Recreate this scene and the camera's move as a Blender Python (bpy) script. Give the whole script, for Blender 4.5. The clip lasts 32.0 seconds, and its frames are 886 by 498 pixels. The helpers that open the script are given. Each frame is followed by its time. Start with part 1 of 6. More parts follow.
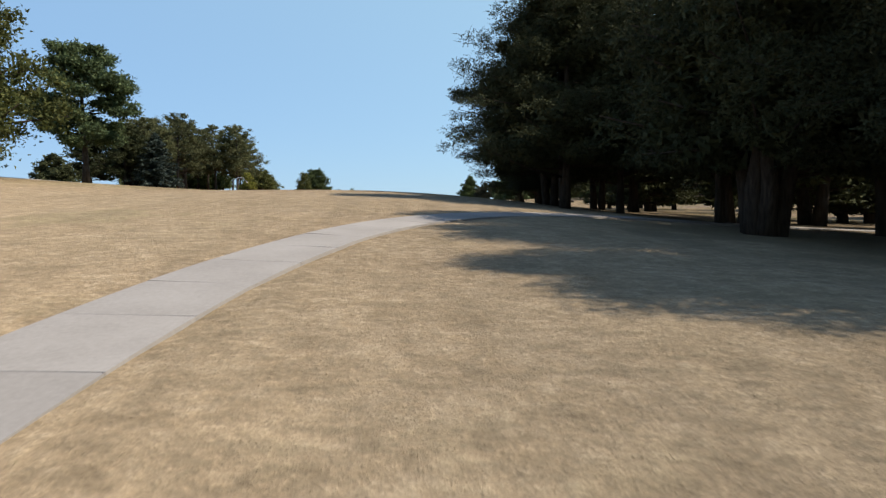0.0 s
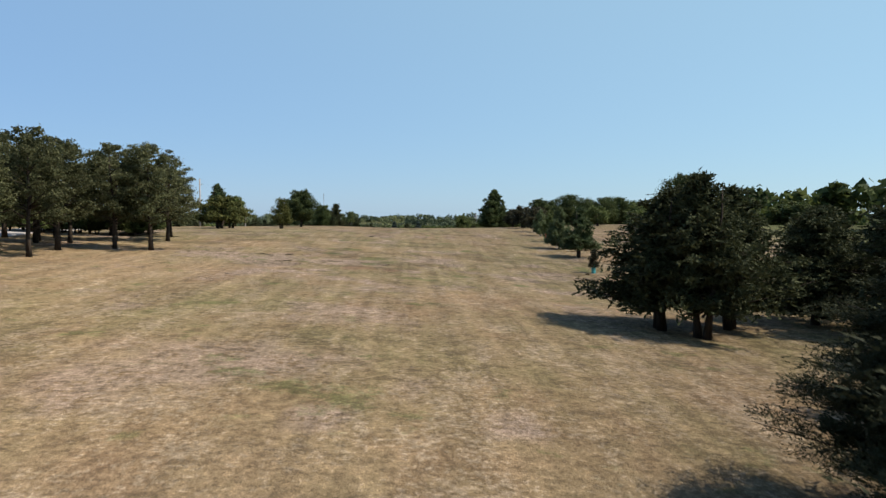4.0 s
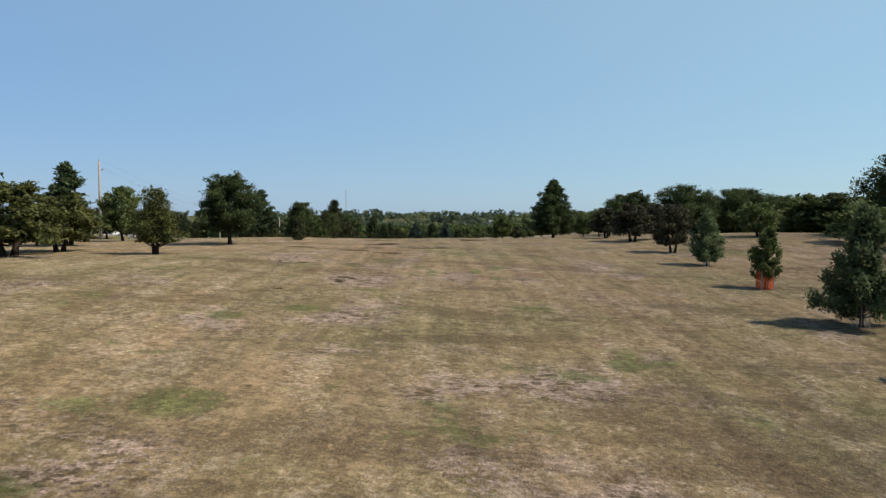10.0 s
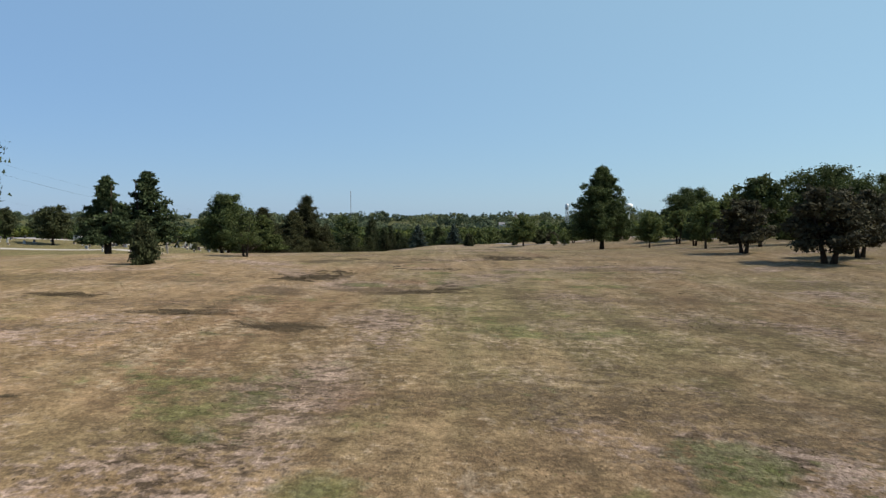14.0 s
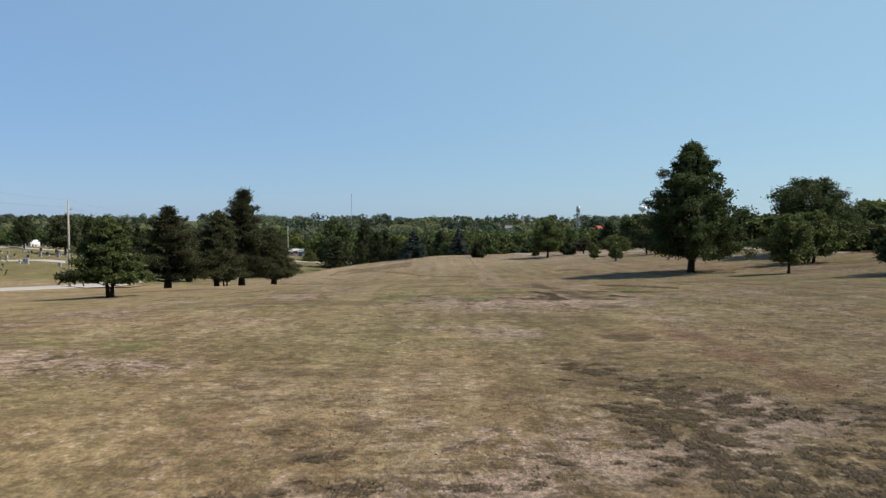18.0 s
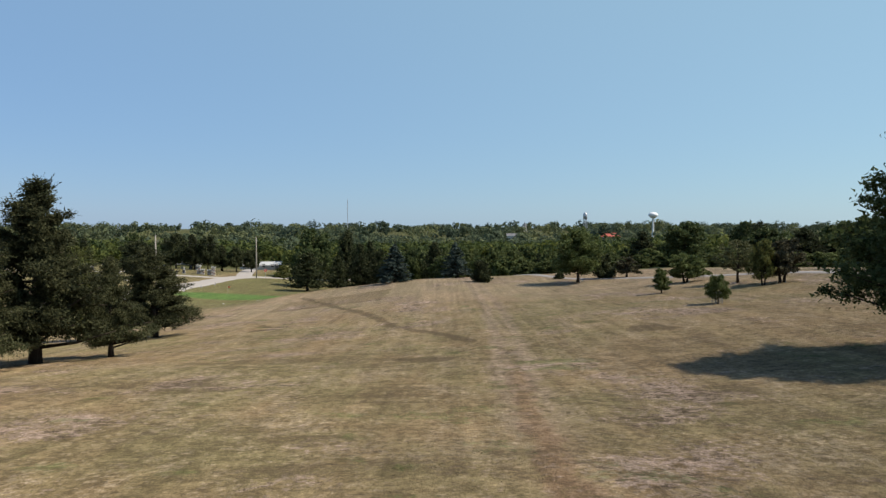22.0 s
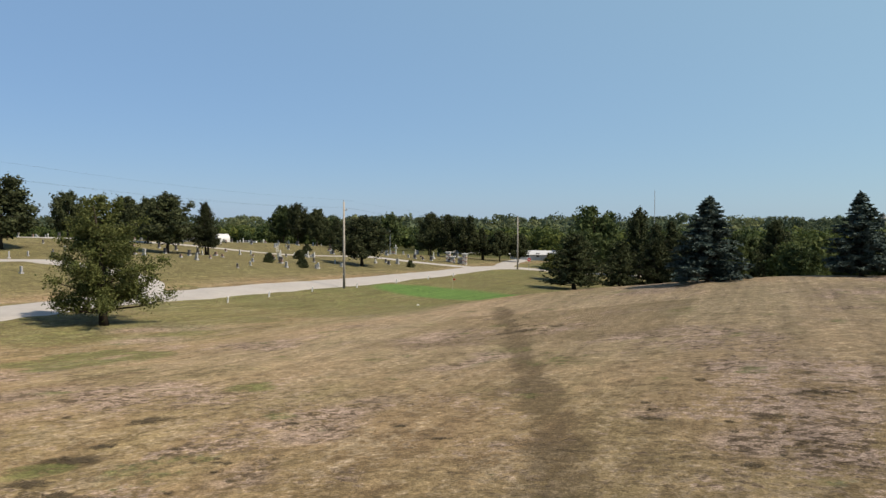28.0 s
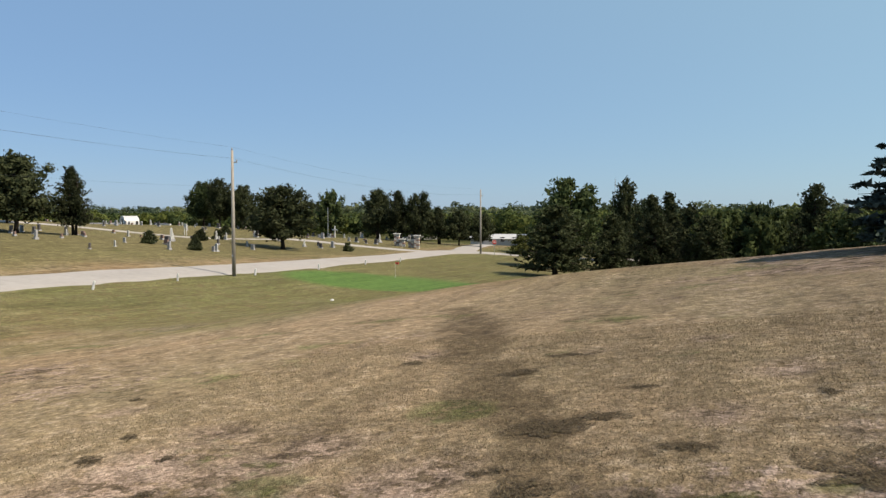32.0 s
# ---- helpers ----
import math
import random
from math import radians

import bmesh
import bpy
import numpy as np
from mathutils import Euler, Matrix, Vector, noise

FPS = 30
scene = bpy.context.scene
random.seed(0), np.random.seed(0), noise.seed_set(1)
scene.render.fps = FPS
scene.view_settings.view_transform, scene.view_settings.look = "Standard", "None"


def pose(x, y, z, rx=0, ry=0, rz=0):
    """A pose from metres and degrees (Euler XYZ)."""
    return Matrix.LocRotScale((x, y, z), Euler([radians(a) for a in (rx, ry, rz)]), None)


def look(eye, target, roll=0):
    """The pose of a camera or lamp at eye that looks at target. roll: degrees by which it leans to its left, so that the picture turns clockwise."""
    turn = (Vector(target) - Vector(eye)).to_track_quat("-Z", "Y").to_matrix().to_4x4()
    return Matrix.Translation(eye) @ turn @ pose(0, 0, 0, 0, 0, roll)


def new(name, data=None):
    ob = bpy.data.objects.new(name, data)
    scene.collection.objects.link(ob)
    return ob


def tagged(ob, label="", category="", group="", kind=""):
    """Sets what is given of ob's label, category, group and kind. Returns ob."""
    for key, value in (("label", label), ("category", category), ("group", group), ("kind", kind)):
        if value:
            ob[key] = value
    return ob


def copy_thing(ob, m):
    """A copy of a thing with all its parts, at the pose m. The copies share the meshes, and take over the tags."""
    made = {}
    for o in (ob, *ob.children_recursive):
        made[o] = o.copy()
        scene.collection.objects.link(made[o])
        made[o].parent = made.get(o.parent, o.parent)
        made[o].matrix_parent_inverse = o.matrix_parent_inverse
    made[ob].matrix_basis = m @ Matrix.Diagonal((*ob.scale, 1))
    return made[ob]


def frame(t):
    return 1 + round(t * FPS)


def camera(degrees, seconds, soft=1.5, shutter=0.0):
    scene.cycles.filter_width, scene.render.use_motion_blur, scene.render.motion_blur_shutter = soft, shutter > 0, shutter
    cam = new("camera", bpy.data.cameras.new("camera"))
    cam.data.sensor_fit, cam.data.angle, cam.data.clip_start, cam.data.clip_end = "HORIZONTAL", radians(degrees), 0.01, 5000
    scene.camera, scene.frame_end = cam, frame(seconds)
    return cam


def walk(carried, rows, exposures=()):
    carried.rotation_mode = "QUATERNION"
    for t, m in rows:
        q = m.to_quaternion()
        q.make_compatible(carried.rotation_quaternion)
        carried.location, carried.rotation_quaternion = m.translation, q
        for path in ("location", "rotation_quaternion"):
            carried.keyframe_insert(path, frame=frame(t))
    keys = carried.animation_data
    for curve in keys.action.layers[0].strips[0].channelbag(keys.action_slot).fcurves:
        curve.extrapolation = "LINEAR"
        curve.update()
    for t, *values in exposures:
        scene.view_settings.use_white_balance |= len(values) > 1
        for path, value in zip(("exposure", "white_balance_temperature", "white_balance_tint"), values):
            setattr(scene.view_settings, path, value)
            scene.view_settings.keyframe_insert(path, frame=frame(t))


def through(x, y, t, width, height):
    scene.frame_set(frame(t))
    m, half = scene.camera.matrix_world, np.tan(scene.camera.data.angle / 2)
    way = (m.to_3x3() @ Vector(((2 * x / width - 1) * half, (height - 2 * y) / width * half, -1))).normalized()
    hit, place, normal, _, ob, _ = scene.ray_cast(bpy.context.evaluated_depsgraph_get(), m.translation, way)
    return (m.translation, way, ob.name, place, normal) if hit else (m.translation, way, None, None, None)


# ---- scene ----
import collections

cam = camera(64.1, 32.0, soft=1.4, shutter=0.12)
PATH = [  # seconds, x, y, z, yaw to the left, pitch, roll
    (0, 0.000, 0.000, 2.500, -3.73, -2.22, -0.29),
    (0.5, -0.058, 3.895, 3.043, -3.64, -2.36, -0.22),
    (1, -0.088, 7.790, 3.615, -3.57, -2.41, -0.08),
    (1.5, -0.100, 11.711, 4.231, -3.55, -2.40, -0.06),
    (2, -0.083, 15.682, 4.917, -3.61, -2.33, 0.07),
    (2.5, -0.012, 19.682, 5.719, -3.49, -2.40, 0.10),
    (3, 0.097, 23.677, 6.631, -3.37, -2.48, -0.04),
    (3.5, 0.212, 27.672, 7.593, -3.07, -2.47, 0.22),
    (4, 0.320, 31.679, 8.501, -2.80, -2.49, 0.22),
    (4.5, 0.438, 35.684, 9.307, -1.63, -2.48, 0.27),
    (6.5, 0.207, 51.791, 10.189, -1.26, -2.68, -0.08),
    (7, 0.225, 55.882, 10.106, -1.22, -2.76, -0.08),
    (7.5, 0.258, 59.978, 9.998, -1.15, -2.78, -0.13),
    (8, 0.305, 64.077, 9.871, -1.07, -2.75, -0.20),
    (8.5, 0.349, 68.190, 9.744, -0.99, -2.75, -0.14),
    (9, 0.387, 72.314, 9.626, -0.91, -2.75, -0.10),
    (9.5, 0.421, 76.430, 9.519, -0.82, -2.77, 0.02),
    (10, 0.446, 80.544, 9.436, -0.74, -2.80, 0.09),
    (10.5, 0.469, 84.662, 9.381, -0.64, -2.85, 0.21),
    (11, 0.497, 88.778, 9.330, -0.56, -2.86, 0.21),
    (11.5, 0.519, 92.879, 9.272, -0.50, -2.83, 0.17),
    (12, 0.536, 96.958, 9.218, -0.43, -2.78, 0.14),
    (12.5, 0.586, 101.029, 9.190, -0.34, -2.73, 0.08),
    (13, 0.689, 105.109, 9.186, -0.24, -2.73, 0.06),
    (13.5, 0.818, 109.178, 9.179, -0.14, -2.66, -0.05),
    (15.5, 0.770, 125.493, 8.944, -0.00, -2.56, 0.28),
    (16, 0.793, 129.404, 9.045, 0.03, -2.52, 0.10),
    (16.5, 0.834, 133.288, 9.130, 0.05, -2.51, 0.06),
    (17, 0.905, 137.185, 9.188, 0.08, -2.49, 0.09),
    (17.5, 1.000, 141.134, 9.214, 0.13, -2.45, 0.06),
    (18, 1.105, 145.127, 9.216, 0.17, -2.38, 0.05),
    (18.5, 1.222, 149.131, 9.231, 0.22, -2.33, 0.13),
    (19, 1.351, 153.123, 9.287, 0.27, -2.26, 0.16),
    (19.5, 1.480, 157.108, 9.367, 0.26, -2.19, 0.00),
    (20, 1.603, 161.097, 9.429, 0.25, -2.13, -0.13),
    (20.5, 1.726, 165.078, 9.469, 0.21, -2.01, -0.23),
    (21, 1.863, 169.057, 9.518, 0.18, -1.93, -0.27),
    (21.5, 2.018, 173.075, 9.595, 0.16, -1.84, -0.11),
    (22, 2.167, 177.108, 9.669, 0.16, -1.80, -0.09),
    (22.5, 2.284, 181.070, 9.699, 0.18, -1.73, -0.10),
    (23, 2.407, 184.971, 9.680, 0.25, -1.71, -0.04),
    (23.5, 2.534, 188.889, 9.635, 0.34, -1.66, 0.09),
    (24, 2.622, 192.847, 9.568, 5.47, -1.62, 0.06),
    (24.5, 2.643, 196.799, 9.467, 10.67, -1.65, 0.04),
    (25, 2.549, 200.704, 9.336, 11.92, -1.63, 0.05),
    (25.5, 2.376, 204.583, 9.190, 16.44, -1.69, 0.26),
    (27.5, -0.226, 221.070, 7.249, 24.52, -1.97, -0.00),
    (28, -1.270, 224.962, 5.898, 24.63, -2.17, 0.10),
    (28.5, -2.470, 228.925, 4.800, 24.68, -2.29, 0.12),
    (29, -3.816, 232.967, 4.161, 24.75, -2.39, 0.19),
    (29.5, -5.247, 237.012, 3.889, 24.86, -2.52, 0.49),
    (30, -6.663, 240.891, 3.742, 24.93, -2.65, 0.52),
    (30.5, -7.897, 244.294, 3.65, 24.97, -2.71, 0.44),
    (31, -8.905, 246.886, 3.31, 21.37, -2.69, -0.25),
    (31.5, -9.25, 247.42, 3.19, 21.45, -2.70, -0.30),
    (32, -9.85, 248.40, 3.14, 21.33, -2.85, -0.11),
]
walk(cam, [(t, pose(x, y, z, 90 + pitch, 0, yaw) @ pose(0, 0, 0, 0, 0, roll)) for t, x, y, z, yaw, pitch, roll in PATH],
     [(0, 0.62, 6700, 10), (1.2, 0.72, 6700, 10), (2, 0.78, 6700, 10), (3, 0.7, 6650, 10), (4, 0.43, 6550, 10), (9, 0.28, 6550, 10), (16, 0.28, 6500, 10), (22, 0.26, 6600, 10), (25, 0.25, 6750, 10), (29, 0.26, 6900, 10), (32, 0.3, 6900, 10)])

# ---------------------------------------------------------------- light and sky
SUN_ELEVATION, SUN_AZIMUTH = 49.0, 97.0  # degrees; azimuth from +y towards +x
SUN_WAY = Vector((math.cos(radians(SUN_ELEVATION)) * math.sin(radians(SUN_AZIMUTH)),
                  math.cos(radians(SUN_ELEVATION)) * math.cos(radians(SUN_AZIMUTH)), math.sin(radians(SUN_ELEVATION))))
world = bpy.data.worlds.new("sky")
scene.world = world
world.use_nodes = True
wn, wl = world.node_tree.nodes, world.node_tree.links
sky = wn.new("ShaderNodeTexSky")
sky.sky_type, sky.sun_disc = "NISHITA", False
sky.sun_elevation, sky.sun_rotation = radians(SUN_ELEVATION), radians(SUN_AZIMUTH)
sky.altitude, sky.air_density, sky.dust_density, sky.ozone_density = 500, 1.0, 0.5, 5.0
haze = wn.new("ShaderNodeMix")  # thin even summer haze over the clear sky
haze.data_type = "RGBA"
up = wn.new("ShaderNodeSeparateXYZ")
thin_out = wn.new("ShaderNodeMapRange")  # and thins out overhead
thin_out.inputs["From Min"].default_value, thin_out.inputs["From Max"].default_value = 0.32, 0.75
thin_out.inputs["To Min"].default_value, thin_out.inputs["To Max"].default_value = 0.74, 0.1
wl.new(up.outputs["Z"], thin_out.inputs["Value"])
wl.new(thin_out.outputs["Result"], haze.inputs[0])
toward = wn.new("ShaderNodeVectorMath")  # the haze whitens towards the sun
toward.operation = "DOT_PRODUCT"
toward.inputs[1].default_value = SUN_WAY
sky_at = wn.new("ShaderNodeTexCoord").outputs["Generated"]
wl.new(sky_at, toward.inputs[0])
wl.new(sky_at, up.inputs[0])
glow = wn.new("ShaderNodeMapRange")
glow.interpolation_type = "SMOOTHSTEP"
glow.inputs["From Min"].default_value, glow.inputs["From Max"].default_value = -0.7, 0.65
wl.new(toward.outputs["Value"], glow.inputs["Value"])
tint = wn.new("ShaderNodeMix")
tint.data_type = "RGBA"
tint.inputs[6].default_value, tint.inputs[7].default_value = (1.12, 2.08, 3.78, 1), (2.25, 3.6, 4.4, 1)
wl.new(glow.outputs["Result"], tint.inputs[0])
wl.new(tint.outputs[2], haze.inputs[7])
wl.new(sky.outputs[0], haze.inputs[6])
wl.new(haze.outputs[2], wn["Background"].inputs[0])
wn["Background"].inputs[1].default_value = 0.13

sun = new("sun", bpy.data.lights.new("sun", "SUN"))
sun.data.energy, sun.data.angle, sun.data.color = 5.0, radians(0.55), (1.0, 0.92, 0.8)
sun.matrix_world = look(SUN_WAY * 200, (0, 0, 0))


# ---------------------------------------------------------------- materials
class Mat:
    """A node material with a few short ways to add nodes."""

    def __init__(self, name, rough=0.8, metal=0.0, spec=0.3):
        self.m = bpy.data.materials.new(name)
        self.m.use_nodes = True
        self.n, self.l = self.m.node_tree.nodes, self.m.node_tree.links
        self.b = self.n["Principled BSDF"]
        self.b.inputs["Roughness"].default_value = rough
        self.b.inputs["Metallic"].default_value = metal
        self.b.inputs["Specular IOR Level"].default_value = spec

    def coords(self, scale=(1, 1, 1), kind="Object", turn=0.0):
        t, mp = self.n.new("ShaderNodeTexCoord"), self.n.new("ShaderNodeMapping")
        mp.inputs["Scale"].default_value = scale
        mp.inputs["Rotation"].default_value = (0, 0, turn)
        self.l.new(t.outputs[kind], mp.inputs[0])
        return mp.outputs[0]

    def noise(self, scale, detail=4, rough=0.55, at=None, warp=0.0):
        n = self.n.new("ShaderNodeTexNoise")
        n.inputs["Scale"].default_value, n.inputs["Detail"].default_value = scale, detail
        n.inputs["Roughness"].default_value, n.inputs["Distortion"].default_value = rough, warp
        if at is not None:
            self.l.new(at, n.inputs["Vector"])
        return n.outputs["Fac"]

    def ramp(self, fac, stops):
        r = self.n.new("ShaderNodeValToRGB")
        while len(r.color_ramp.elements) < len(stops):
            r.color_ramp.elements.new(0.5)
        for e, (p, c) in zip(r.color_ramp.elements, stops):
            e.position, e.color = p, (*c, 1) if not isinstance(c, (int, float)) else (c, c, c, 1)
        self.l.new(fac, r.inputs[0])
        return r.outputs[0]

    def mix(self, fac, a, b, blend="MIX"):
        x = self.n.new("ShaderNodeMix")
        x.data_type, x.blend_type, x.clamp_factor = "RGBA", blend, True
        for slot, v in ((0, fac), (6, a), (7, b)):
            if isinstance(v, (int, float)):
                x.inputs[slot].default_value = v if slot == 0 else (v, v, v, 1)
            elif isinstance(v, tuple):
                x.inputs[slot].default_value = (*v, 1)
            else:
                self.l.new(v, x.inputs[slot])
        return x.outputs[2]

    def math(self, op, a, b=0.0):
        x = self.n.new("ShaderNodeMath")
        x.operation, x.use_clamp = op, op in ("MULTIPLY_ADD",)
        for slot, v in enumerate((a, b)):
            if isinstance(v, (int, float)):
                x.inputs[slot].default_value = v
            else:
                self.l.new(v, x.inputs[slot])
        return x.outputs[0]

    def attribute(self, name):
        a = self.n.new("ShaderNodeAttribute")
        a.attribute_name = name
        return a.outputs["Fac"]

    def random(self):
        return self.n.new("ShaderNodeObjectInfo").outputs["Random"]

    def island(self):
        return self.n.new("ShaderNodeNewGeometry").outputs["Random Per Island"]

    def color(self, c):
        if isinstance(c, tuple):
            self.b.inputs["Base Color"].default_value = (*c, 1)
        else:
            self.l.new(c, self.b.inputs["Base Color"])
        return self

    def bump(self, height, strength=0.5, distance=0.02):
        b = self.n.new("ShaderNodeBump")
        b.inputs["Strength"].default_value, b.inputs["Distance"].default_value = strength, distance
        self.l.new(height, b.inputs["Height"])
        self.l.new(b.outputs[0], self.b.inputs["Normal"])
        return self


def leaf_material(name, dark, mid, light, through=0.3, gloss=0.25, crowns=False):
    """Foliage: each leaf clump its own tone, a drift of tone from tree to tree, some light coming through."""
    m = Mat(name, rough=0.75, spec=gloss)
    tone = m.ramp(m.island(), [(0.0, dark), (0.55, mid), (1.0, light)])
    drift = m.ramp(m.random(), [(0.0, 0.78), (1.0, 1.2)])
    if crowns:
        drift = m.ramp(m.attribute("crown"), [(0.0, (0.5, 0.58, 0.62)), (0.35, (0.8, 0.86, 0.8)), (0.7, (1.08, 1.08, 0.95)), (1.0, (1.6, 1.42, 1.0))])
    patch = m.ramp(m.noise(0.9, 3, at=m.coords()), [(0.3, 0.7), (0.7, 1.2)])
    tone = m.mix(1.0, m.mix(1.0, tone, drift, "MULTIPLY"), patch, "MULTIPLY")
    m.color(tone)
    tl, mx = m.n.new("ShaderNodeBsdfTranslucent"), m.n.new("ShaderNodeMixShader")
    m.l.new(tone, tl.inputs[0])
    mx.inputs[0].default_value = through
    m.l.new(m.b.outputs[0], mx.inputs[1])
    m.l.new(tl.outputs[0], mx.inputs[2])
    m.l.new(mx.outputs[0], m.n["Material Output"].inputs[0])
    return m.m


LEAF_CEDAR = leaf_material("cedar_foliage", (0.03, 0.036, 0.016), (0.046, 0.054, 0.024), (0.075, 0.082, 0.038), 0.22, 0.1)
LEAF_NEAR = leaf_material("old_cedar_foliage", (0.036, 0.041, 0.021), (0.045, 0.051, 0.025), (0.059, 0.065, 0.032), 0.16, 0.1)
# cedar foliage again, lightened to olive: sun on the boughs put into its colour
LEAF_SUNLIT_CEDAR = leaf_material("sunlit_cedar_foliage", (0.034, 0.038, 0.018), (0.056, 0.06, 0.027), (0.1, 0.1, 0.046), 0.22, 0.1)
LEAF_PINE = leaf_material("pine_foliage", (0.04, 0.058, 0.026), (0.067, 0.094, 0.041), (0.116, 0.146, 0.065), 0.25, 0.12)
LEAF_SPRUCE = leaf_material("blue_spruce_foliage", (0.03, 0.045, 0.037), (0.056, 0.079, 0.066), (0.105, 0.132, 0.113), 0.15, 0.15)
LEAF_OAK = leaf_material("oak_leaves", (0.034, 0.05, 0.018), (0.058, 0.078, 0.028), (0.1, 0.122, 0.045), 0.35, 0.15)
LEAF_ELM = leaf_material("elm_leaves", (0.06, 0.08, 0.024), (0.095, 0.12, 0.04), (0.15, 0.175, 0.066), 0.38, 0.15)
LEAF_GOLD = leaf_material("sunny_elm_leaves", (0.06, 0.074, 0.022), (0.1, 0.112, 0.034), (0.165, 0.17, 0.056), 0.36, 0.15)
LEAF_DRY = leaf_material("dry_oak_leaves", (0.06, 0.066, 0.029), (0.095, 0.102, 0.046), (0.15, 0.152, 0.076), 0.36, 0.1)
LEAF_SHRUB = leaf_material("shrub_leaves", (0.13, 0.14, 0.028), (0.22, 0.225, 0.05), (0.34, 0.32, 0.075), 0.4, 0.12)
LEAF_YELLOW = leaf_material("yellowing_leaves", (0.058, 0.066, 0.02), (0.09, 0.098, 0.03), (0.15, 0.148, 0.046), 0.3, 0.12)
LEAF_PURPLE = leaf_material("dull_plum_leaves", (0.034, 0.034, 0.022), (0.058, 0.055, 0.034), (0.1, 0.094, 0.05), 0.2, 0.1)
LEAF_PALE = leaf_material("pale_upswept_leaves", (0.066, 0.092, 0.04), (0.106, 0.138, 0.061), (0.175, 0.21, 0.1), 0.38, 0.2)
LEAF_WOOD = leaf_material("wood_leaves", (0.055, 0.071, 0.024), (0.075, 0.093, 0.032), (0.112, 0.128, 0.046), 0.35, 0.1)
LEAF_MASS = leaf_material("woodland_leaves", (0.05, 0.067, 0.023), (0.072, 0.092, 0.031), (0.11, 0.128, 0.045), 0.35, 0.1, True)
# paler and bluer than the nearer woods: distance haze put into the leaf colour
LEAF_FAR_HAZED = leaf_material("hazed_far_wood_leaves", (0.08, 0.098, 0.062), (0.1, 0.121, 0.077), (0.13, 0.154, 0.098), 0.35, 0.08, True)

bark = Mat("bark", rough=0.9, spec=0.15)
bk = bark.noise(3.0, 6, 0.65, bark.coords((4, 4, 0.7)))
bark.color(bark.ramp(bk, [(0.3, (0.02, 0.015, 0.011)), (0.7, (0.07, 0.054, 0.04))])).bump(bk, 0.8, 0.03)
BARK = bark.m


def plain(name, c, rough=0.7, metal=0.0, spec=0.3, vary=0.25, scale=6.0, bump=0.0):
    """Paint, stone or metal with a mild unevenness at two scales."""
    m = Mat(name, rough, metal, spec)
    at = m.coords()
    f = m.mix(0.5, m.noise(scale, 5, 0.6, at), m.noise(scale * 7, 3, 0.6, at))
    lo, hi = tuple(v * (1 - vary) for v in c), tuple(min(1, v * (1 + vary)) for v in c)
    m.color(m.ramp(f, [(0.3, lo), (0.7, hi)]))
    if bump:
        m.bump(f, bump, 0.01)
    return m.m


cm = Mat("path_concrete", rough=0.85, spec=0.25)
cat = cm.coords(kind="Object")
cf = cm.mix(0.45, cm.noise(0.8, 6, 0.6, cat), cm.noise(22, 4, 0.7, cat))
cc = cm.ramp(cf, [(0.28, (0.185, 0.168, 0.152)), (0.55, (0.252, 0.232, 0.214)), (0.75, (0.302, 0.283, 0.266))])
cm.color(cm.mix(1.0, cc, cm.ramp(cm.random(), [(0, 0.9), (1, 1.06)]), "MULTIPLY")).bump(cf, 0.25, 0.01)
CONCRETE = cm.m
ROAD = plain("pale_gravel_road", (0.34, 0.31, 0.276), 0.9, vary=0.14, scale=0.35, bump=0.3)
JOINT = plain("joint_soil", (0.06, 0.05, 0.04), 0.95)
WOODPOLE = plain("weathered_pole_wood", (0.3, 0.27, 0.23), 0.85, vary=0.3, scale=2.0)
GRANITE = plain("grey_granite", (0.32, 0.31, 0.3), 0.5, vary=0.3, scale=3)
MARBLE = plain("white_marble", (0.42, 0.41, 0.385), 0.6, vary=0.15, scale=2)
DARKSTONE = plain("dark_granite", (0.09, 0.08, 0.08), 0.35, vary=0.3)
REDSTONE = plain("reddish_granite", (0.24, 0.15, 0.12), 0.45, vary=0.3)
LIMESTONE = plain("limestone", (0.5, 0.45, 0.37), 0.8, vary=0.2)
GLOSSWHITE = plain("white_tank_paint", (0.8, 0.8, 0.78), 0.4, vary=0.04, scale=1.0)
WHITE = plain("white_paint", (0.52, 0.51, 0.485), 0.5, vary=0.06, scale=1.5)
STEEL = plain("galvanised_steel", (0.45, 0.46, 0.47), 0.4, metal=0.7, vary=0.12)
WIRE = plain("dark_wire", (0.05, 0.05, 0.05), 0.6)
ORANGE = plain("orange_plastic_mesh", (0.75, 0.11, 0.03), 0.55, vary=0.1)
TEAL = plain("teal_plastic_tube", (0.08, 0.35, 0.34), 0.5, vary=0.1)
ROOFGREY = plain("grey_shingle_roof", (0.16, 0.16, 0.165), 0.85, vary=0.25)
ROOFRED = plain("red_metal_roof", (0.4, 0.1, 0.07), 0.5, vary=0.15)
SIDING = plain("pale_siding", (0.45, 0.45, 0.44), 0.7, vary=0.06)
GLASS = plain("dark_window_glass", (0.03, 0.035, 0.04), 0.08, spec=0.6)
CLOTH = plain("red_flag_cloth", (0.5, 0.05, 0.04), 0.8)


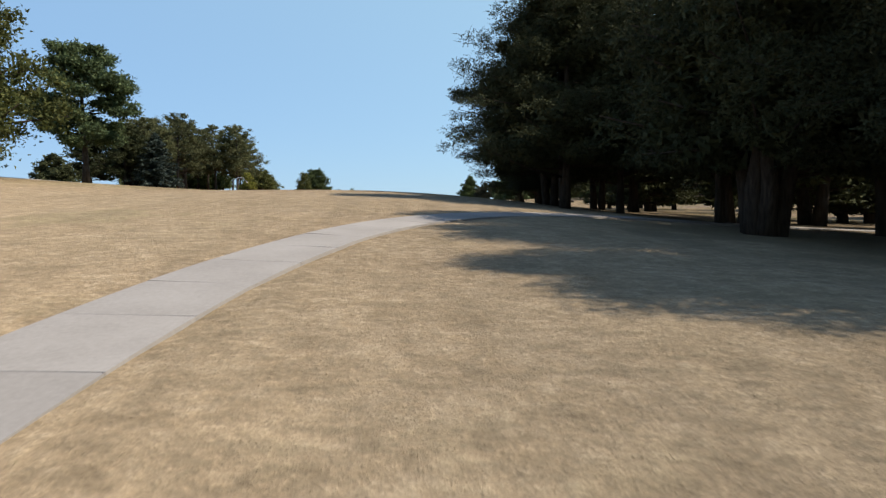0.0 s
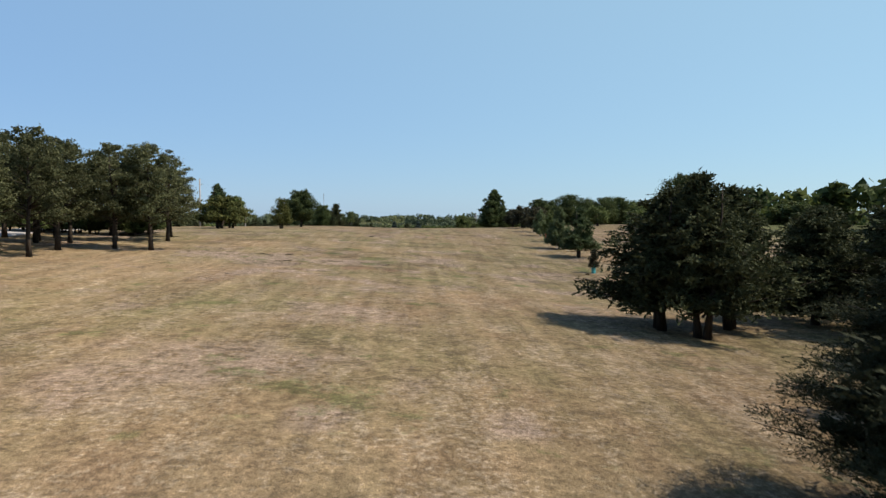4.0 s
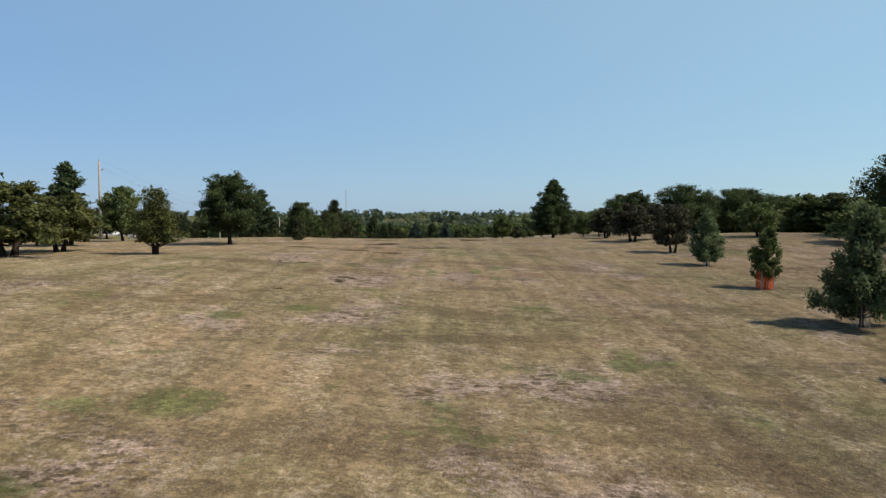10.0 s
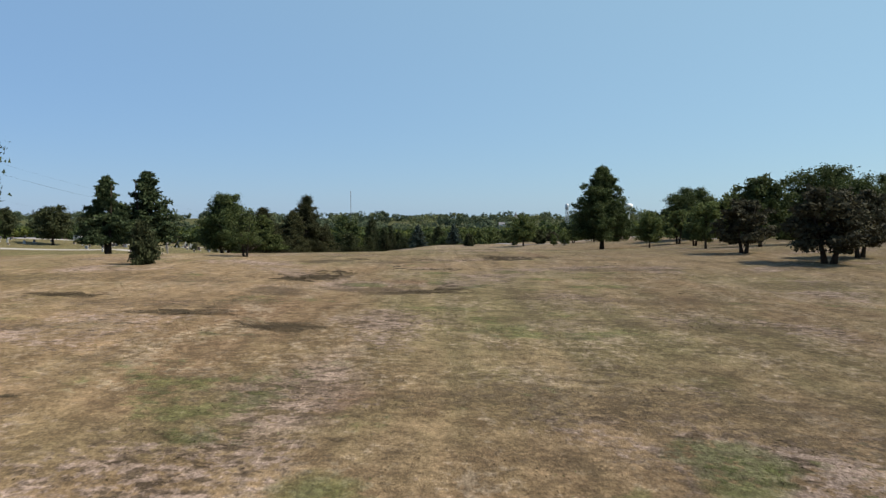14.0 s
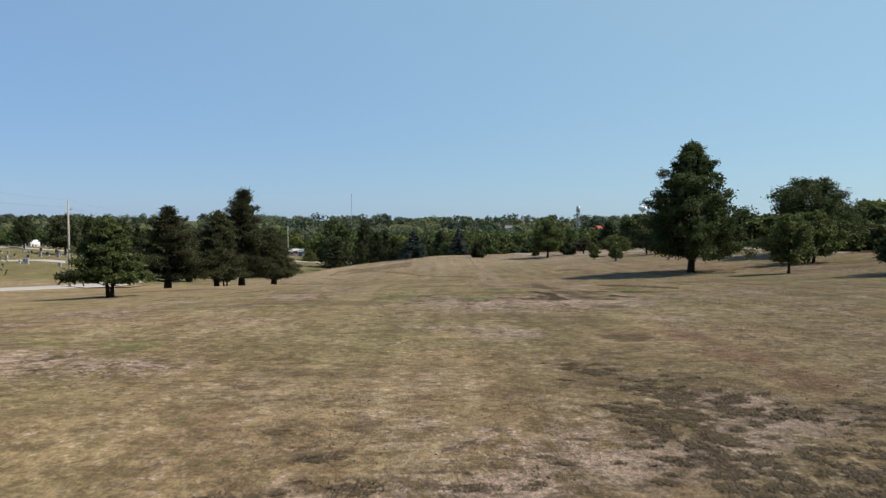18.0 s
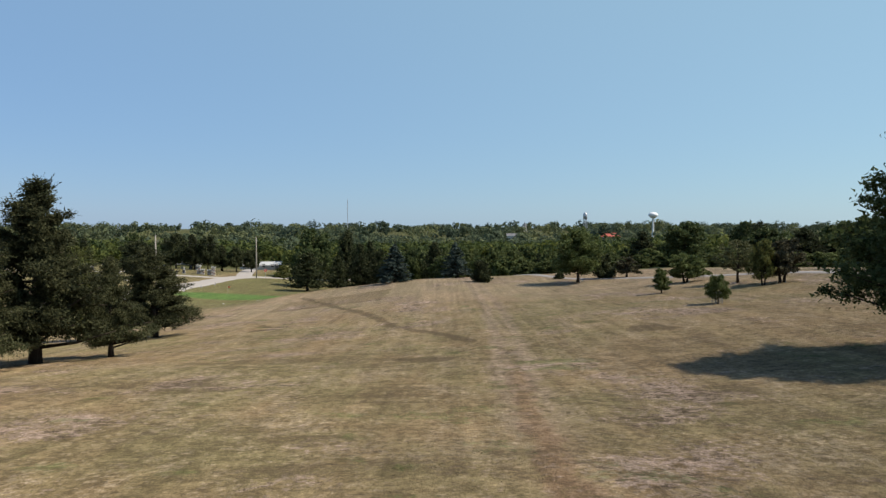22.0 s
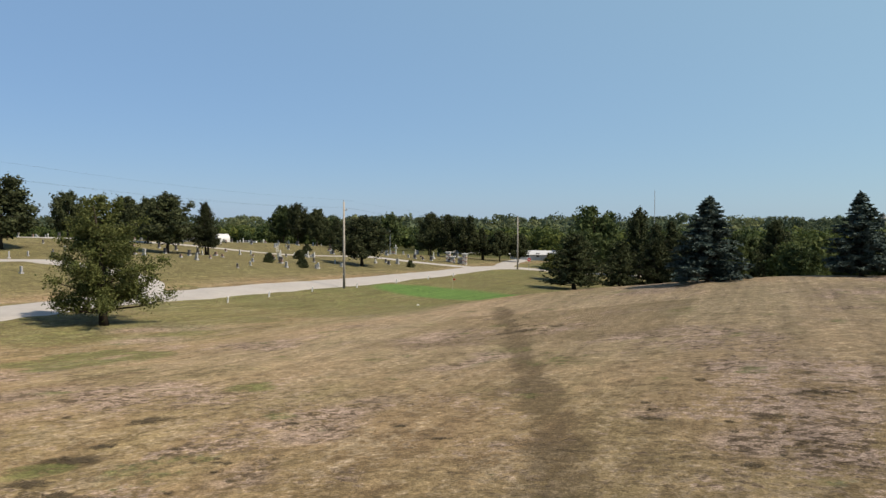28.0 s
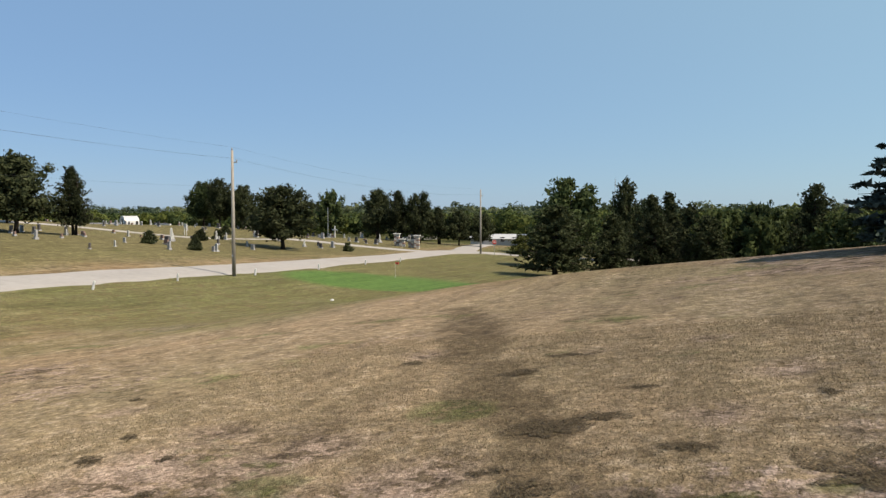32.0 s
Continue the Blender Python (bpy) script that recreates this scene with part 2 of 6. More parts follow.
# ---------------------------------------------------------------- mesh helpers
def mesh_object(name, verts, faces, material, parent=None, label="", smooth=False):
    me = bpy.data.meshes.new(name)
    verts = np.asarray(verts, np.float32)
    if isinstance(faces, np.ndarray):
        n, k = faces.shape
        me.vertices.add(len(verts))
        me.vertices.foreach_set("co", verts.ravel())
        me.loops.add(n * k)
        me.loops.foreach_set("vertex_index", faces.astype(np.int32).ravel())
        me.polygons.add(n)
        me.polygons.foreach_set("loop_start", np.arange(0, n * k, k, dtype=np.int32))
        me.update(calc_edges=True)
    else:
        me.from_pydata(verts.tolist(), [], faces)
    if smooth:
        me.polygons.foreach_set("use_smooth", np.ones(len(me.polygons), bool))
    me.materials.append(material)
    ob = new(name, me)
    if parent is not None:
        ob.parent = parent
    if label:
        ob["label"] = label
    return ob


def part(name, bm, material, parent, label=""):
    """Links a bmesh as one mesh object under a thing or a part."""
    me = bpy.data.meshes.new(name)
    bm.to_mesh(me)
    bm.free()
    me.materials.append(material)
    ob = new(name, me)
    ob.parent = parent
    if label:
        ob["label"] = label
    return ob


def box(sx, sy, sz, at=(0, 0, 0), bevel=0.0, turn=0.0, bm=None):
    """A block standing on at, its edges rounded by bevel."""
    bm = bm or bmesh.new()
    m = Matrix.Translation(at) @ Matrix.Rotation(turn, 4, "Z") @ Matrix.Translation((0, 0, sz / 2)) @ Matrix.Diagonal((sx, sy, sz, 1))
    got = bmesh.ops.create_cube(bm, size=1, matrix=m)
    if bevel:
        es = list({e for v in got["verts"] for e in v.link_edges})
        bmesh.ops.bevel(bm, geom=es, offset=bevel, segments=2, affect="EDGES", profile=0.6)
    return bm


def tube(points, radii, sides=8):
    """Verts and quad faces of a tapered tube through the points."""
    pts = [Vector(p) for p in points]
    vs, fs = [], []
    for i, p in enumerate(pts):
        way = (pts[min(i + 1, len(pts) - 1)] - pts[max(i - 1, 0)]).normalized()
        a = way.orthogonal().normalized()
        b = way.cross(a)
        for k in range(sides):
            w = 2 * math.pi * k / sides
            vs.append(p + radii[i] * (math.cos(w) * a + math.sin(w) * b))
    for i in range(len(pts) - 1):
        for k in range(sides):
            j = (k + 1) % sides
            fs.append((i * sides + k, i * sides + j, (i + 1) * sides + j, (i + 1) * sides + k))
    fs.append(tuple(range(sides))[::-1])
    fs.append(tuple((len(pts) - 1) * sides + k for k in range(sides)))
    return vs, fs


def joined(pieces):
    vs, fs = [], []
    for v, f in pieces:
        base = len(vs)
        vs += list(v)
        fs += [tuple(base + i for i in q) for q in f]
    return vs, fs


def empty(name, at, label, category, group="", turn=0.0, size=1.0, kind=""):
    ob = new(name)
    ob.empty_display_size = 0.2
    ob.location = at
    ob.rotation_euler = (0, 0, turn)
    ob.scale = (size,) * 3
    return tagged(ob, label, category, group, kind)


# ---------------------------------------------------------------- lie of the land
GX = np.array([-75, -36, -14, 0, 14, 36.0])
GY = np.array([-20, 10, 32, 56, 84, 108, 130, 152, 178, 200, 222, 244, 264, 276, 292, 340.0])
HEIGHTS = np.array([
    [5, 0.8, -0.8, -0.9, -0.6, -0.4],
    [7.4, 3.9, 2.25, 2.08, 1.45, 0.6],
    [7.7, 5.6, 4, 3.8, 2.6, 1.5],
    [7.8, 6.35, 5, 4.7, 3.6, 2.6],
    [8.3, 6.9, 5.8, 5, 4.1, 4.3],
    [8.6, 7.2, 6.9, 6, 5.4, 5.1],
    [8.6, 7.2, 7.1, 6.8, 6.4, 6.2],
    [7.1, 6.8, 7.1, 6.8, 6.9, 7.5],
    [5.0, 4.6, 5.5, 6.1, 6.1, 6.8],
    [3.6, 3.3, 4.1, 4.3, 4.6, 6.2],
    [2.5, 1.5, 2.25, 3, 4.2, 5.8],
    [1.8, -0.2, 1.2, 2.7, 3.1, 5.5],
    [1.5, -1, 1.1, 2.85, 2.8, 4.6],
    [1.5, -1.8, 0.95, 2.27, 2.95, 3.9],
    [1.5, -2.5, -1.5, -1.8, 1.0, 3.0],
    [-1, -4.2, -5.0, -4.6, -3.4, -1.4],
])


def weights(knots, q):
    """Smooth weights of the knots at q (cubic, level beyond the ends)."""
    n = len(knots)
    q = np.clip(q, knots[0], knots[-1])
    i = np.clip(np.searchsorted(knots, q) - 1, 0, n - 2)
    w = np.zeros((len(q), n))
    h = knots[i + 1] - knots[i]
    s = (q - knots[i]) / h
    r = np.arange(len(q))
    w[r, i] += 2 * s**3 - 3 * s**2 + 1
    w[r, i + 1] += -2 * s**3 + 3 * s**2
    for j, c in ((i, (s**3 - 2 * s**2 + s) * h), (i + 1, (s**3 - s**2) * h)):
        a, b = np.maximum(j - 1, 0), np.minimum(j + 1, n - 1)
        d = knots[b] - knots[a]
        np.add.at(w, (r, b), c / d)
        np.add.at(w, (r, a), -c / d)
    return w


def smoothstep(a, b, v):
    s = np.clip((v - a) / (b - a), 0, 1)
    return s * s * (3 - 2 * s)


def lay(x, y):
    """The ground's height at arrays x, y."""
    x, y = np.asarray(x, float), np.asarray(y, float)
    near = np.einsum("ij,jk,ik->i", weights(GY, y), HEIGHTS, weights(GX, x))
    off = np.maximum(np.maximum(np.abs(x) - 80, y - 345), 0)
    valley = -5.0 + 6.0 * smoothstep(700, 1600, np.hypot(x, y)) + 1.2 * np.sin(x / 150.0) * np.sin(y / 190.0 + 1)
    knoll = 5.5 * np.exp(-(((x + 150) / 60) ** 2) - ((y - 320) / 80) ** 2) * smoothstep(-80, -112, x)
    west = 7.0 * smoothstep(-70, -110, x) * smoothstep(330, 180, y)
    return near + (valley + west - near) * smoothstep(5, 95, off) + knoll


def ground_z(x, y):
    return float(lay([x], [y])[0])


def spread(inner, step, lo, hi, far):
    """Coordinates with an even step from lo to hi, growing out to +-far."""
    out = list(np.arange(lo, hi + step / 2, step))
    v, s = hi, step
    while v < far:
        s *= 1.12
        v += s
        out.append(v)
    v, s = lo, step
    while v > -far:
        s *= 1.12
        v -= s
        out.insert(0, v)
    return np.array(out)


# ---------------------------------------------------------------- trees
def leaf_sprays(centres, outward, size, rng, spray=0.0, droop=0.0, slim=0.42, face=0.0):
    """Small pointed leaf sprays at the centres. spray: how far they point outward, as the twigs of evergreens do."""
    n = len(centres)
    a = outward * spray * 1.6 + rng.normal(0, 1, (n, 3)) * (1 - 0.45 * spray)
    a[:, 2] += 0.15 - droop
    if face:  # broad leaves lie along the crown's surface
        o = outward / (np.linalg.norm(outward, axis=1)[:, None] + 1e-9)
        a -= face * np.sum(a * o, axis=1)[:, None] * o
    a /= np.linalg.norm(a, axis=1)[:, None] + 1e-9
    b = np.cross(a, rng.normal(0, 1 - 0.75 * face, (n, 3)) + outward)
    b /= np.linalg.norm(b, axis=1)[:, None] + 1e-9
    s = size * rng.uniform(0.55, 1.4, (n, 1))
    v = np.stack([centres - a * s * 0.6 + b * s * slim, centres - a * s * 0.6 - b * s * slim, centres + a * s], 1)
    return v.reshape(-1, 3)


def grow(h, r, style, rng):
    """Trunk pieces and foliage lobes for a tree of height h and crown radius r. Lobes: x, y, z, radius, flatness."""
    pieces, lobes = [], []
    st = style
    lean = rng.normal(0, 0.025, 2) * h
    stems = st.get("stems", 1)
    tr = st.get("trunk", 0.028) * h
    for k in range(stems):
        w = 2 * math.pi * k / stems + rng.uniform(0, 1)
        o = np.array([math.cos(w), math.sin(w)]) * (tr * 1.3 if stems > 1 else 0)
        top = st.get("leader", 0.92) * h
        pts, rad = [], []
        for i in range(7):
            u = i / 6
            pts.append((o[0] * (1 + 4 * u) + lean[0] * u * u + rng.normal(0, 0.01) * h * (0 < i), o[1] * (1 + 4 * u) + lean[1] * u * u, -0.12 + u * top))
            rad.append(tr * (1.35 if i == 0 else (1 - u) ** 0.8 + 0.06))
        pieces.append(tube(pts, rad, 9))
    n = st["limbs"]
    base, prof, rise = st["base"], st["profile"], st["rise"]
    for i in range(n):
        u = (i + rng.uniform(0.1, 0.9)) / n
        z = h * (base + (1 - base) * u * st.get("reach", 0.97))
        length = r * prof(u) * rng.uniform(*st.get("uneven", (0.7, 1.12)))
        w = i * 2.4 + rng.normal(0, 0.35)
        up = rise * (0.6 + 0.8 * u) + rng.normal(0, 0.12)
        way = np.array([math.cos(w) * math.cos(up), math.sin(w) * math.cos(up), math.sin(up)])
        z0 = max(h * base * 0.7, z - length * math.sin(up) * st.get("start", 0.8))
        foot = np.array([lean[0] * u * u, lean[1] * u * u, z0])
        tip = foot + way * length
        mid = (foot + tip) / 2 + np.array([0, 0, -0.04 * length])
        lr = max(0.012, tr * 0.38 * (1 - 0.7 * u))
        if length > 0.25 and i % st.get("every", 1) == 0:
            pieces.append(tube([foot, mid, tip], [lr, lr * 0.65, lr * 0.2], 5))
        m = st.get("lobes", 4)
        for k in range(m):
            s = st.get("inner", 0.3) + (1 - st.get("inner", 0.3)) * (k + 0.7) / m
            c = foot + way * length * s + rng.normal(0, 0.06, 3) * length
            q = st["lobe"] * r * rng.uniform(0.65, 1.25) * (1.15 - 0.45 * abs(s - 0.6)) * (0.45 + 0.55 * prof(u))
            lobes.append((*c, q, st.get("flat", 0.7)))
    lobes.append((lean[0], lean[1], h - st["lobe"] * r * 0.45, st["lobe"] * r * 0.5, 1.1))
    return pieces, np.array(lobes)


def crown_verts(lobes, style, leaves, size, rng):
    area = lobes[:, 3] ** 2
    pick = rng.choice(len(lobes), leaves, p=area / area.sum())
    d = rng.normal(0, 1, (leaves, 3))
    d /= np.linalg.norm(d, axis=1)[:, None]
    rad = lobes[pick, 3][:, None] * np.abs(rng.normal(0.7, style.get("fuzz", 0.33), (leaves, 1)))
    flat = np.ones((leaves, 3))
    flat[:, 2] = lobes[pick, 4]
    c = lobes[pick, :3] + d * rad * flat
    low = style.get("skirt", 0.0)
    c[:, 2] = np.where(c[:, 2] < low, low + rng.uniform(0, 0.35, leaves), np.maximum(c[:, 2], 0.06))
    if style.get("twig"):  # leaflets ranked along short twigs
        k = style["twig"]
        c, ax = c[::k], (d * flat)[::k] * 0.9 + rng.normal(0, 0.55, (len(c[::k]), 3))
        ax /= np.linalg.norm(ax, axis=1)[:, None]
        side = np.cross(ax, rng.normal(0, 1, ax.shape))
        side /= np.linalg.norm(side, axis=1)[:, None]
        at_, way = [], []
        for q in range(k):
            at_.append(c + ax * (style.get("twig_len", 0.3) * (q / k - 0.4)) + rng.normal(0, 0.012, ax.shape))
            way.append(ax + side * (0.75 if q % 2 else -0.75) * (1 - 0.8 * q / k))
        c, d, flat = np.concatenate(at_), np.concatenate(way), 1.0
    out = leaf_sprays(c, d * flat, size, rng, style.get("spray", 0.0), style.get("droop", 0), style.get("slim", 0.5), style.get("face", 0.0))
    core = int(leaves * style.get("core", 0.0))
    if core:  # larger sprays deep inside close the crown
        pick = rng.choice(len(lobes), core, p=area / area.sum())
        e = rng.normal(0, 1, (core, 3))
        e /= np.linalg.norm(e, axis=1)[:, None]
        k = lobes[pick, :3] * [0.68, 0.68, 0.95] + e * lobes[pick, 3][:, None] * rng.uniform(0, 0.45, (core, 1))
        k[:, 2] = np.maximum(k[:, 2], low + 0.25)
        out = np.concatenate([out, leaf_sprays(k, e, size * style.get("core_size", 1.25), rng, 0.3, 0, 0.4)])
    return out


def dome(u):
    return math.sqrt(max(0.05, 1 - (1.7 * u - 0.75) ** 2)) if u < 1 else 0.2


STYLES = {
    "cedar": dict(core=0.2, core_size=2.2, twig=6, twig_len=0.42, limbs=84, base=0.1, profile=lambda u: min(1, 0.82 + 0.9 * u) * (1 - u) ** 0.58 + 0.07, rise=0.16, lobe=0.155, flat=0.5, lobes=6, trunk=0.024, uneven=(0.62, 1.2), spray=0.85, droop=0.1, slim=0.42, skirt=0.55),
    "tiered": dict(core=0.16, core_size=2.4, twig=8, twig_len=0.5, limbs=64, base=0.12, profile=lambda u: min(1, 0.8 + 0.9 * u) * (1 - u) ** 0.72 + 0.05, rise=0.2, lobe=0.145, flat=0.34, lobes=7, trunk=0.03, uneven=(0.5, 1.25), spray=1.0, droop=0.0, slim=0.36, skirt=0.9, fuzz=0.42),
    "ragged": dict(core=0.25, core_size=2.4, twig=6, twig_len=0.4, limbs=110, base=0.17, profile=lambda u: min(1, 0.8 + 0.9 * u) * (1 - u) ** 0.5 + 0.07, rise=0.2, lobe=0.13, flat=0.5, lobes=7, stems=2, trunk=0.0135, uneven=(0.5, 1.25), spray=0.85, droop=0.1, slim=0.42, skirt=1.6),
    "fine_ragged": dict(fuzz=0.2, core=0.26, core_size=3.2, twig=8, twig_len=0.26, limbs=96, base=0.17, profile=lambda u: min(1, 0.8 + 0.9 * u) * (1 - u) ** 0.5 + 0.07, rise=0.2, lobe=0.165, flat=0.5, lobes=7, stems=2, trunk=0.0135, uneven=(0.6, 1.1), spray=1.0, droop=0.1, slim=0.36, skirt=1.6),
    "juniper": dict(core=0.2, core_size=2.2, twig=6, twig_len=0.42, limbs=80, base=0.18, profile=lambda u: min(1, 0.8 + 1.0 * u) * (1 - u) ** 0.68 + 0.07, rise=0.28, lobe=0.16, flat=0.55, lobes=6, stems=2, trunk=0.02, uneven=(0.55, 1.22), spray=0.8, slim=0.42, skirt=1.1),
    "pine": dict(core=0.12, core_size=2.0, twig=6, twig_len=0.35, limbs=44, base=0.12, profile=lambda u: (1 - u) ** 0.85 * min(1, 0.7 + 1.5 * u) + 0.05, rise=0.12, lobe=0.165, flat=0.45, lobes=6, trunk=0.02, stems=2, uneven=(0.6, 1.2), spray=0.9, skirt=0.9),
    "tallpine": dict(limbs=34, base=0.27, profile=lambda u: 0.95 * dome(u), rise=0.35, lobe=0.2, flat=0.6, lobes=5, trunk=0.02, inner=0.45, uneven=(0.5, 1.15), spray=0.6, skirt=2.0),
    "spruce": dict(core=0.05, limbs=110, base=0.04, profile=lambda u: (1 - u) ** 0.76 + 0.02, rise=-0.06, lobe=0.085, flat=0.4, lobes=7, trunk=0.018, inner=0.15, droop=0.15, uneven=(0.8, 1.1), start=0.2, spray=0.9),
    "oak": dict(face=0.45, core=0.04, limbs=120, base=0.15, profile=lambda u: (1 - u) ** 0.66 * min(1, 0.78 + 1.1 * u) + 0.04, rise=0.42, lobe=0.118, flat=0.8, lobes=6, trunk=0.02, uneven=(0.64, 1.16), spray=0.35, skirt=1.0, fuzz=0.4),
    "elm": dict(face=0.55, core=0.06, limbs=42, base=0.22, profile=dome, rise=0.55, lobe=0.2, flat=0.75, lobes=5, trunk=0.022, inner=0.35, uneven=(0.6, 1.18), spray=0.2, skirt=0.7),
    "openelm": dict(face=0.3, limbs=60, base=0.13, profile=lambda u: min(1, 0.8 + 0.7 * u) * (1 - u) ** 0.5 + 0.1, rise=0.5, lobe=0.145, flat=0.8, lobes=5, trunk=0.024, stems=2, inner=0.3, uneven=(0.6, 1.2), spray=0.4, skirt=0.5, fuzz=0.45),
    "dryoak": dict(face=0.4, limbs=44, base=0.28, profile=dome, rise=0.6, lobe=0.15, flat=0.6, lobes=4, trunk=0.017, inner=0.5, uneven=(0.55, 1.2), skirt=1.2),
    "low": dict(face=0.5, core=0.05, limbs=34, base=0.2, profile=lambda u: 1.0 if u < 0.55 else 1 - 1.2 * (u - 0.55), rise=0.35, lobe=0.18, flat=0.6, lobes=5, trunk=0.03, stems=2, inner=0.35, uneven=(0.6, 1.15), skirt=0.5),
    "ovate": dict(face=0.45, core=0.05, limbs=64, base=0.13, profile=lambda u: dome(0.08 + 0.9 * u), rise=0.62, lobe=0.19, flat=0.85, lobes=5, trunk=0.022, stems=2, inner=0.3, uneven=(0.62, 1.18), spray=0.35, skirt=0.7, fuzz=0.4),
    "young": dict(face=0.2, spray=0.6, limbs=30, base=0.16, profile=lambda u: dome(u) * 0.95, rise=0.8, lobe=0.2, flat=1.0, lobes=4, trunk=0.016, uneven=(0.65, 1.2), skirt=0.45),
    "bush": dict(limbs=24, base=0.0, profile=lambda u: 1 - 0.55 * u, rise=0.5, lobe=0.25, flat=0.9, lobes=4, trunk=0.02, stems=3),
    "wood": dict(face=0.75, every=5, slim=0.7, limbs=22, base=0.06, profile=dome, rise=0.5, lobe=0.27, flat=0.8, lobes=4, trunk=0.022),
}
STYLES["upswept"] = dict(STYLES["young"], base=0.09, limbs=40, profile=lambda u: min(1, 0.7 + u) * (1 - u) ** 0.55 + 0.1, skirt=0.3)
STYLES["manystem"] = dict(STYLES["fine_ragged"], stems=5, trunk=0.021, leader=0.7)
PROTO = {}


def proto(style, variant, h, r, leaf, leaves, size):
    """The meshes of one tree form, built once: trunk with limbs, and crown."""
    key = (style, variant, leaf.name, leaves, h)
    if key not in PROTO:
        rng = np.random.default_rng(sum(map(ord, style)) * 31 + variant)
        pieces, lobes = grow(h, r, STYLES[style], rng)
        vs, fs = joined(pieces)
        trunk = bpy.data.meshes.new(style + "_trunk")
        trunk.from_pydata([tuple(v) for v in vs], [], fs)
        trunk.polygons.foreach_set("use_smooth", np.ones(len(trunk.polygons), bool))
        trunk.materials.append(BARK)
        lv = crown_verts(lobes, STYLES[style], leaves, size, rng)
        ob = mesh_object("tmp", lv, np.arange(len(lv)).reshape(-1, 3), leaf)
        crown = ob.data
        bpy.data.objects.remove(ob)
        PROTO[key] = (trunk, crown, h, r)
    return PROTO[key]


KINDS = {  # style, height, radius, leaf, sprays, spray size
    "cedar": ("cedar", 8.0, 3.4, LEAF_CEDAR, 22000, 0.115),
    "ragged": ("ragged", 10.5, 4.2, LEAF_NEAR, 44000, 0.095),
    "nearcedar": ("fine_ragged", 10.5, 4.2, LEAF_NEAR, 300000, 0.042),
    "manystem": ("manystem", 10.5, 4.2, LEAF_NEAR, 110000, 0.075),
    "juniper": ("juniper", 8.0, 3.3, LEAF_CEDAR, 21000, 0.115),
    "broadcedar": ("elm", 8.0, 3.6, LEAF_CEDAR, 24000, 0.15),
    "pine": ("pine", 5.5, 2.2, LEAF_PINE, 16000, 0.11),
    "tallpine": ("tallpine", 12.0, 4.2, LEAF_PINE, 46000, 0.15),
    "spruce": ("spruce", 5.0, 1.8, LEAF_SPRUCE, 18000, 0.11),
    "oak": ("oak", 10.0, 4.2, LEAF_OAK, 96000, 0.1),
    "elm": ("elm", 6.0, 2.7, LEAF_ELM, 10000, 0.16),
    "darkelm": ("elm", 6.0, 2.7, LEAF_OAK, 11000, 0.16),
    "layered": ("elm", 5.4, 2.4, LEAF_OAK, 34000, 0.085),
    "airy": ("ovate", 2.6, 0.95, LEAF_ELM, 4200, 0.055),
    "openyoung": ("ovate", 3.9, 1.5, LEAF_YELLOW, 9000, 0.075),
    "skirted": ("pine", 4.4, 2.3, LEAF_WOOD, 30000, 0.085),
    "ovate": ("ovate", 6.0, 2.3, LEAF_OAK, 32000, 0.095),
    "dryoak": ("dryoak", 7.5, 2.6, LEAF_DRY, 15000, 0.085),
    "low": ("low", 3.6, 2.2, LEAF_ELM, 10000, 0.12),
    "yellow": ("low", 3.6, 2.0, LEAF_YELLOW, 10000, 0.11),
    "young": ("young", 3.2, 1.0, LEAF_ELM, 8000, 0.085),
    "plum": ("low", 3.4, 1.6, LEAF_PURPLE, 8000, 0.11),
    "bigelm": ("openelm", 8.3, 3.5, LEAF_GOLD, 40000, 0.09),
    "midcedar": ("tiered", 7.0, 3.2, LEAF_SUNLIT_CEDAR, 76000, 0.066),
    "upright": ("upswept", 4.5, 1.9, LEAF_PALE, 16000, 0.095),
    "sapling": ("young", 1.8, 0.6, LEAF_PURPLE, 2600, 0.06),
    "bigdark": ("elm", 8.5, 4.6, LEAF_OAK, 34000, 0.13),
    "bare": ("dryoak", 7.5, 2.6, LEAF_DRY, 300, 0.1),
    "bush": ("bush", 1.6, 0.9, LEAF_YELLOW, 5000, 0.08),
    "shrub": ("bush", 1.0, 0.5, LEAF_SHRUB, 2600, 0.05),
    "darkbush": ("bush", 1.8, 1.2, LEAF_CEDAR, 5000, 0.1),
    "wood": ("wood", 8.0, 3.6, LEAF_WOOD, 1900, 0.43),
}
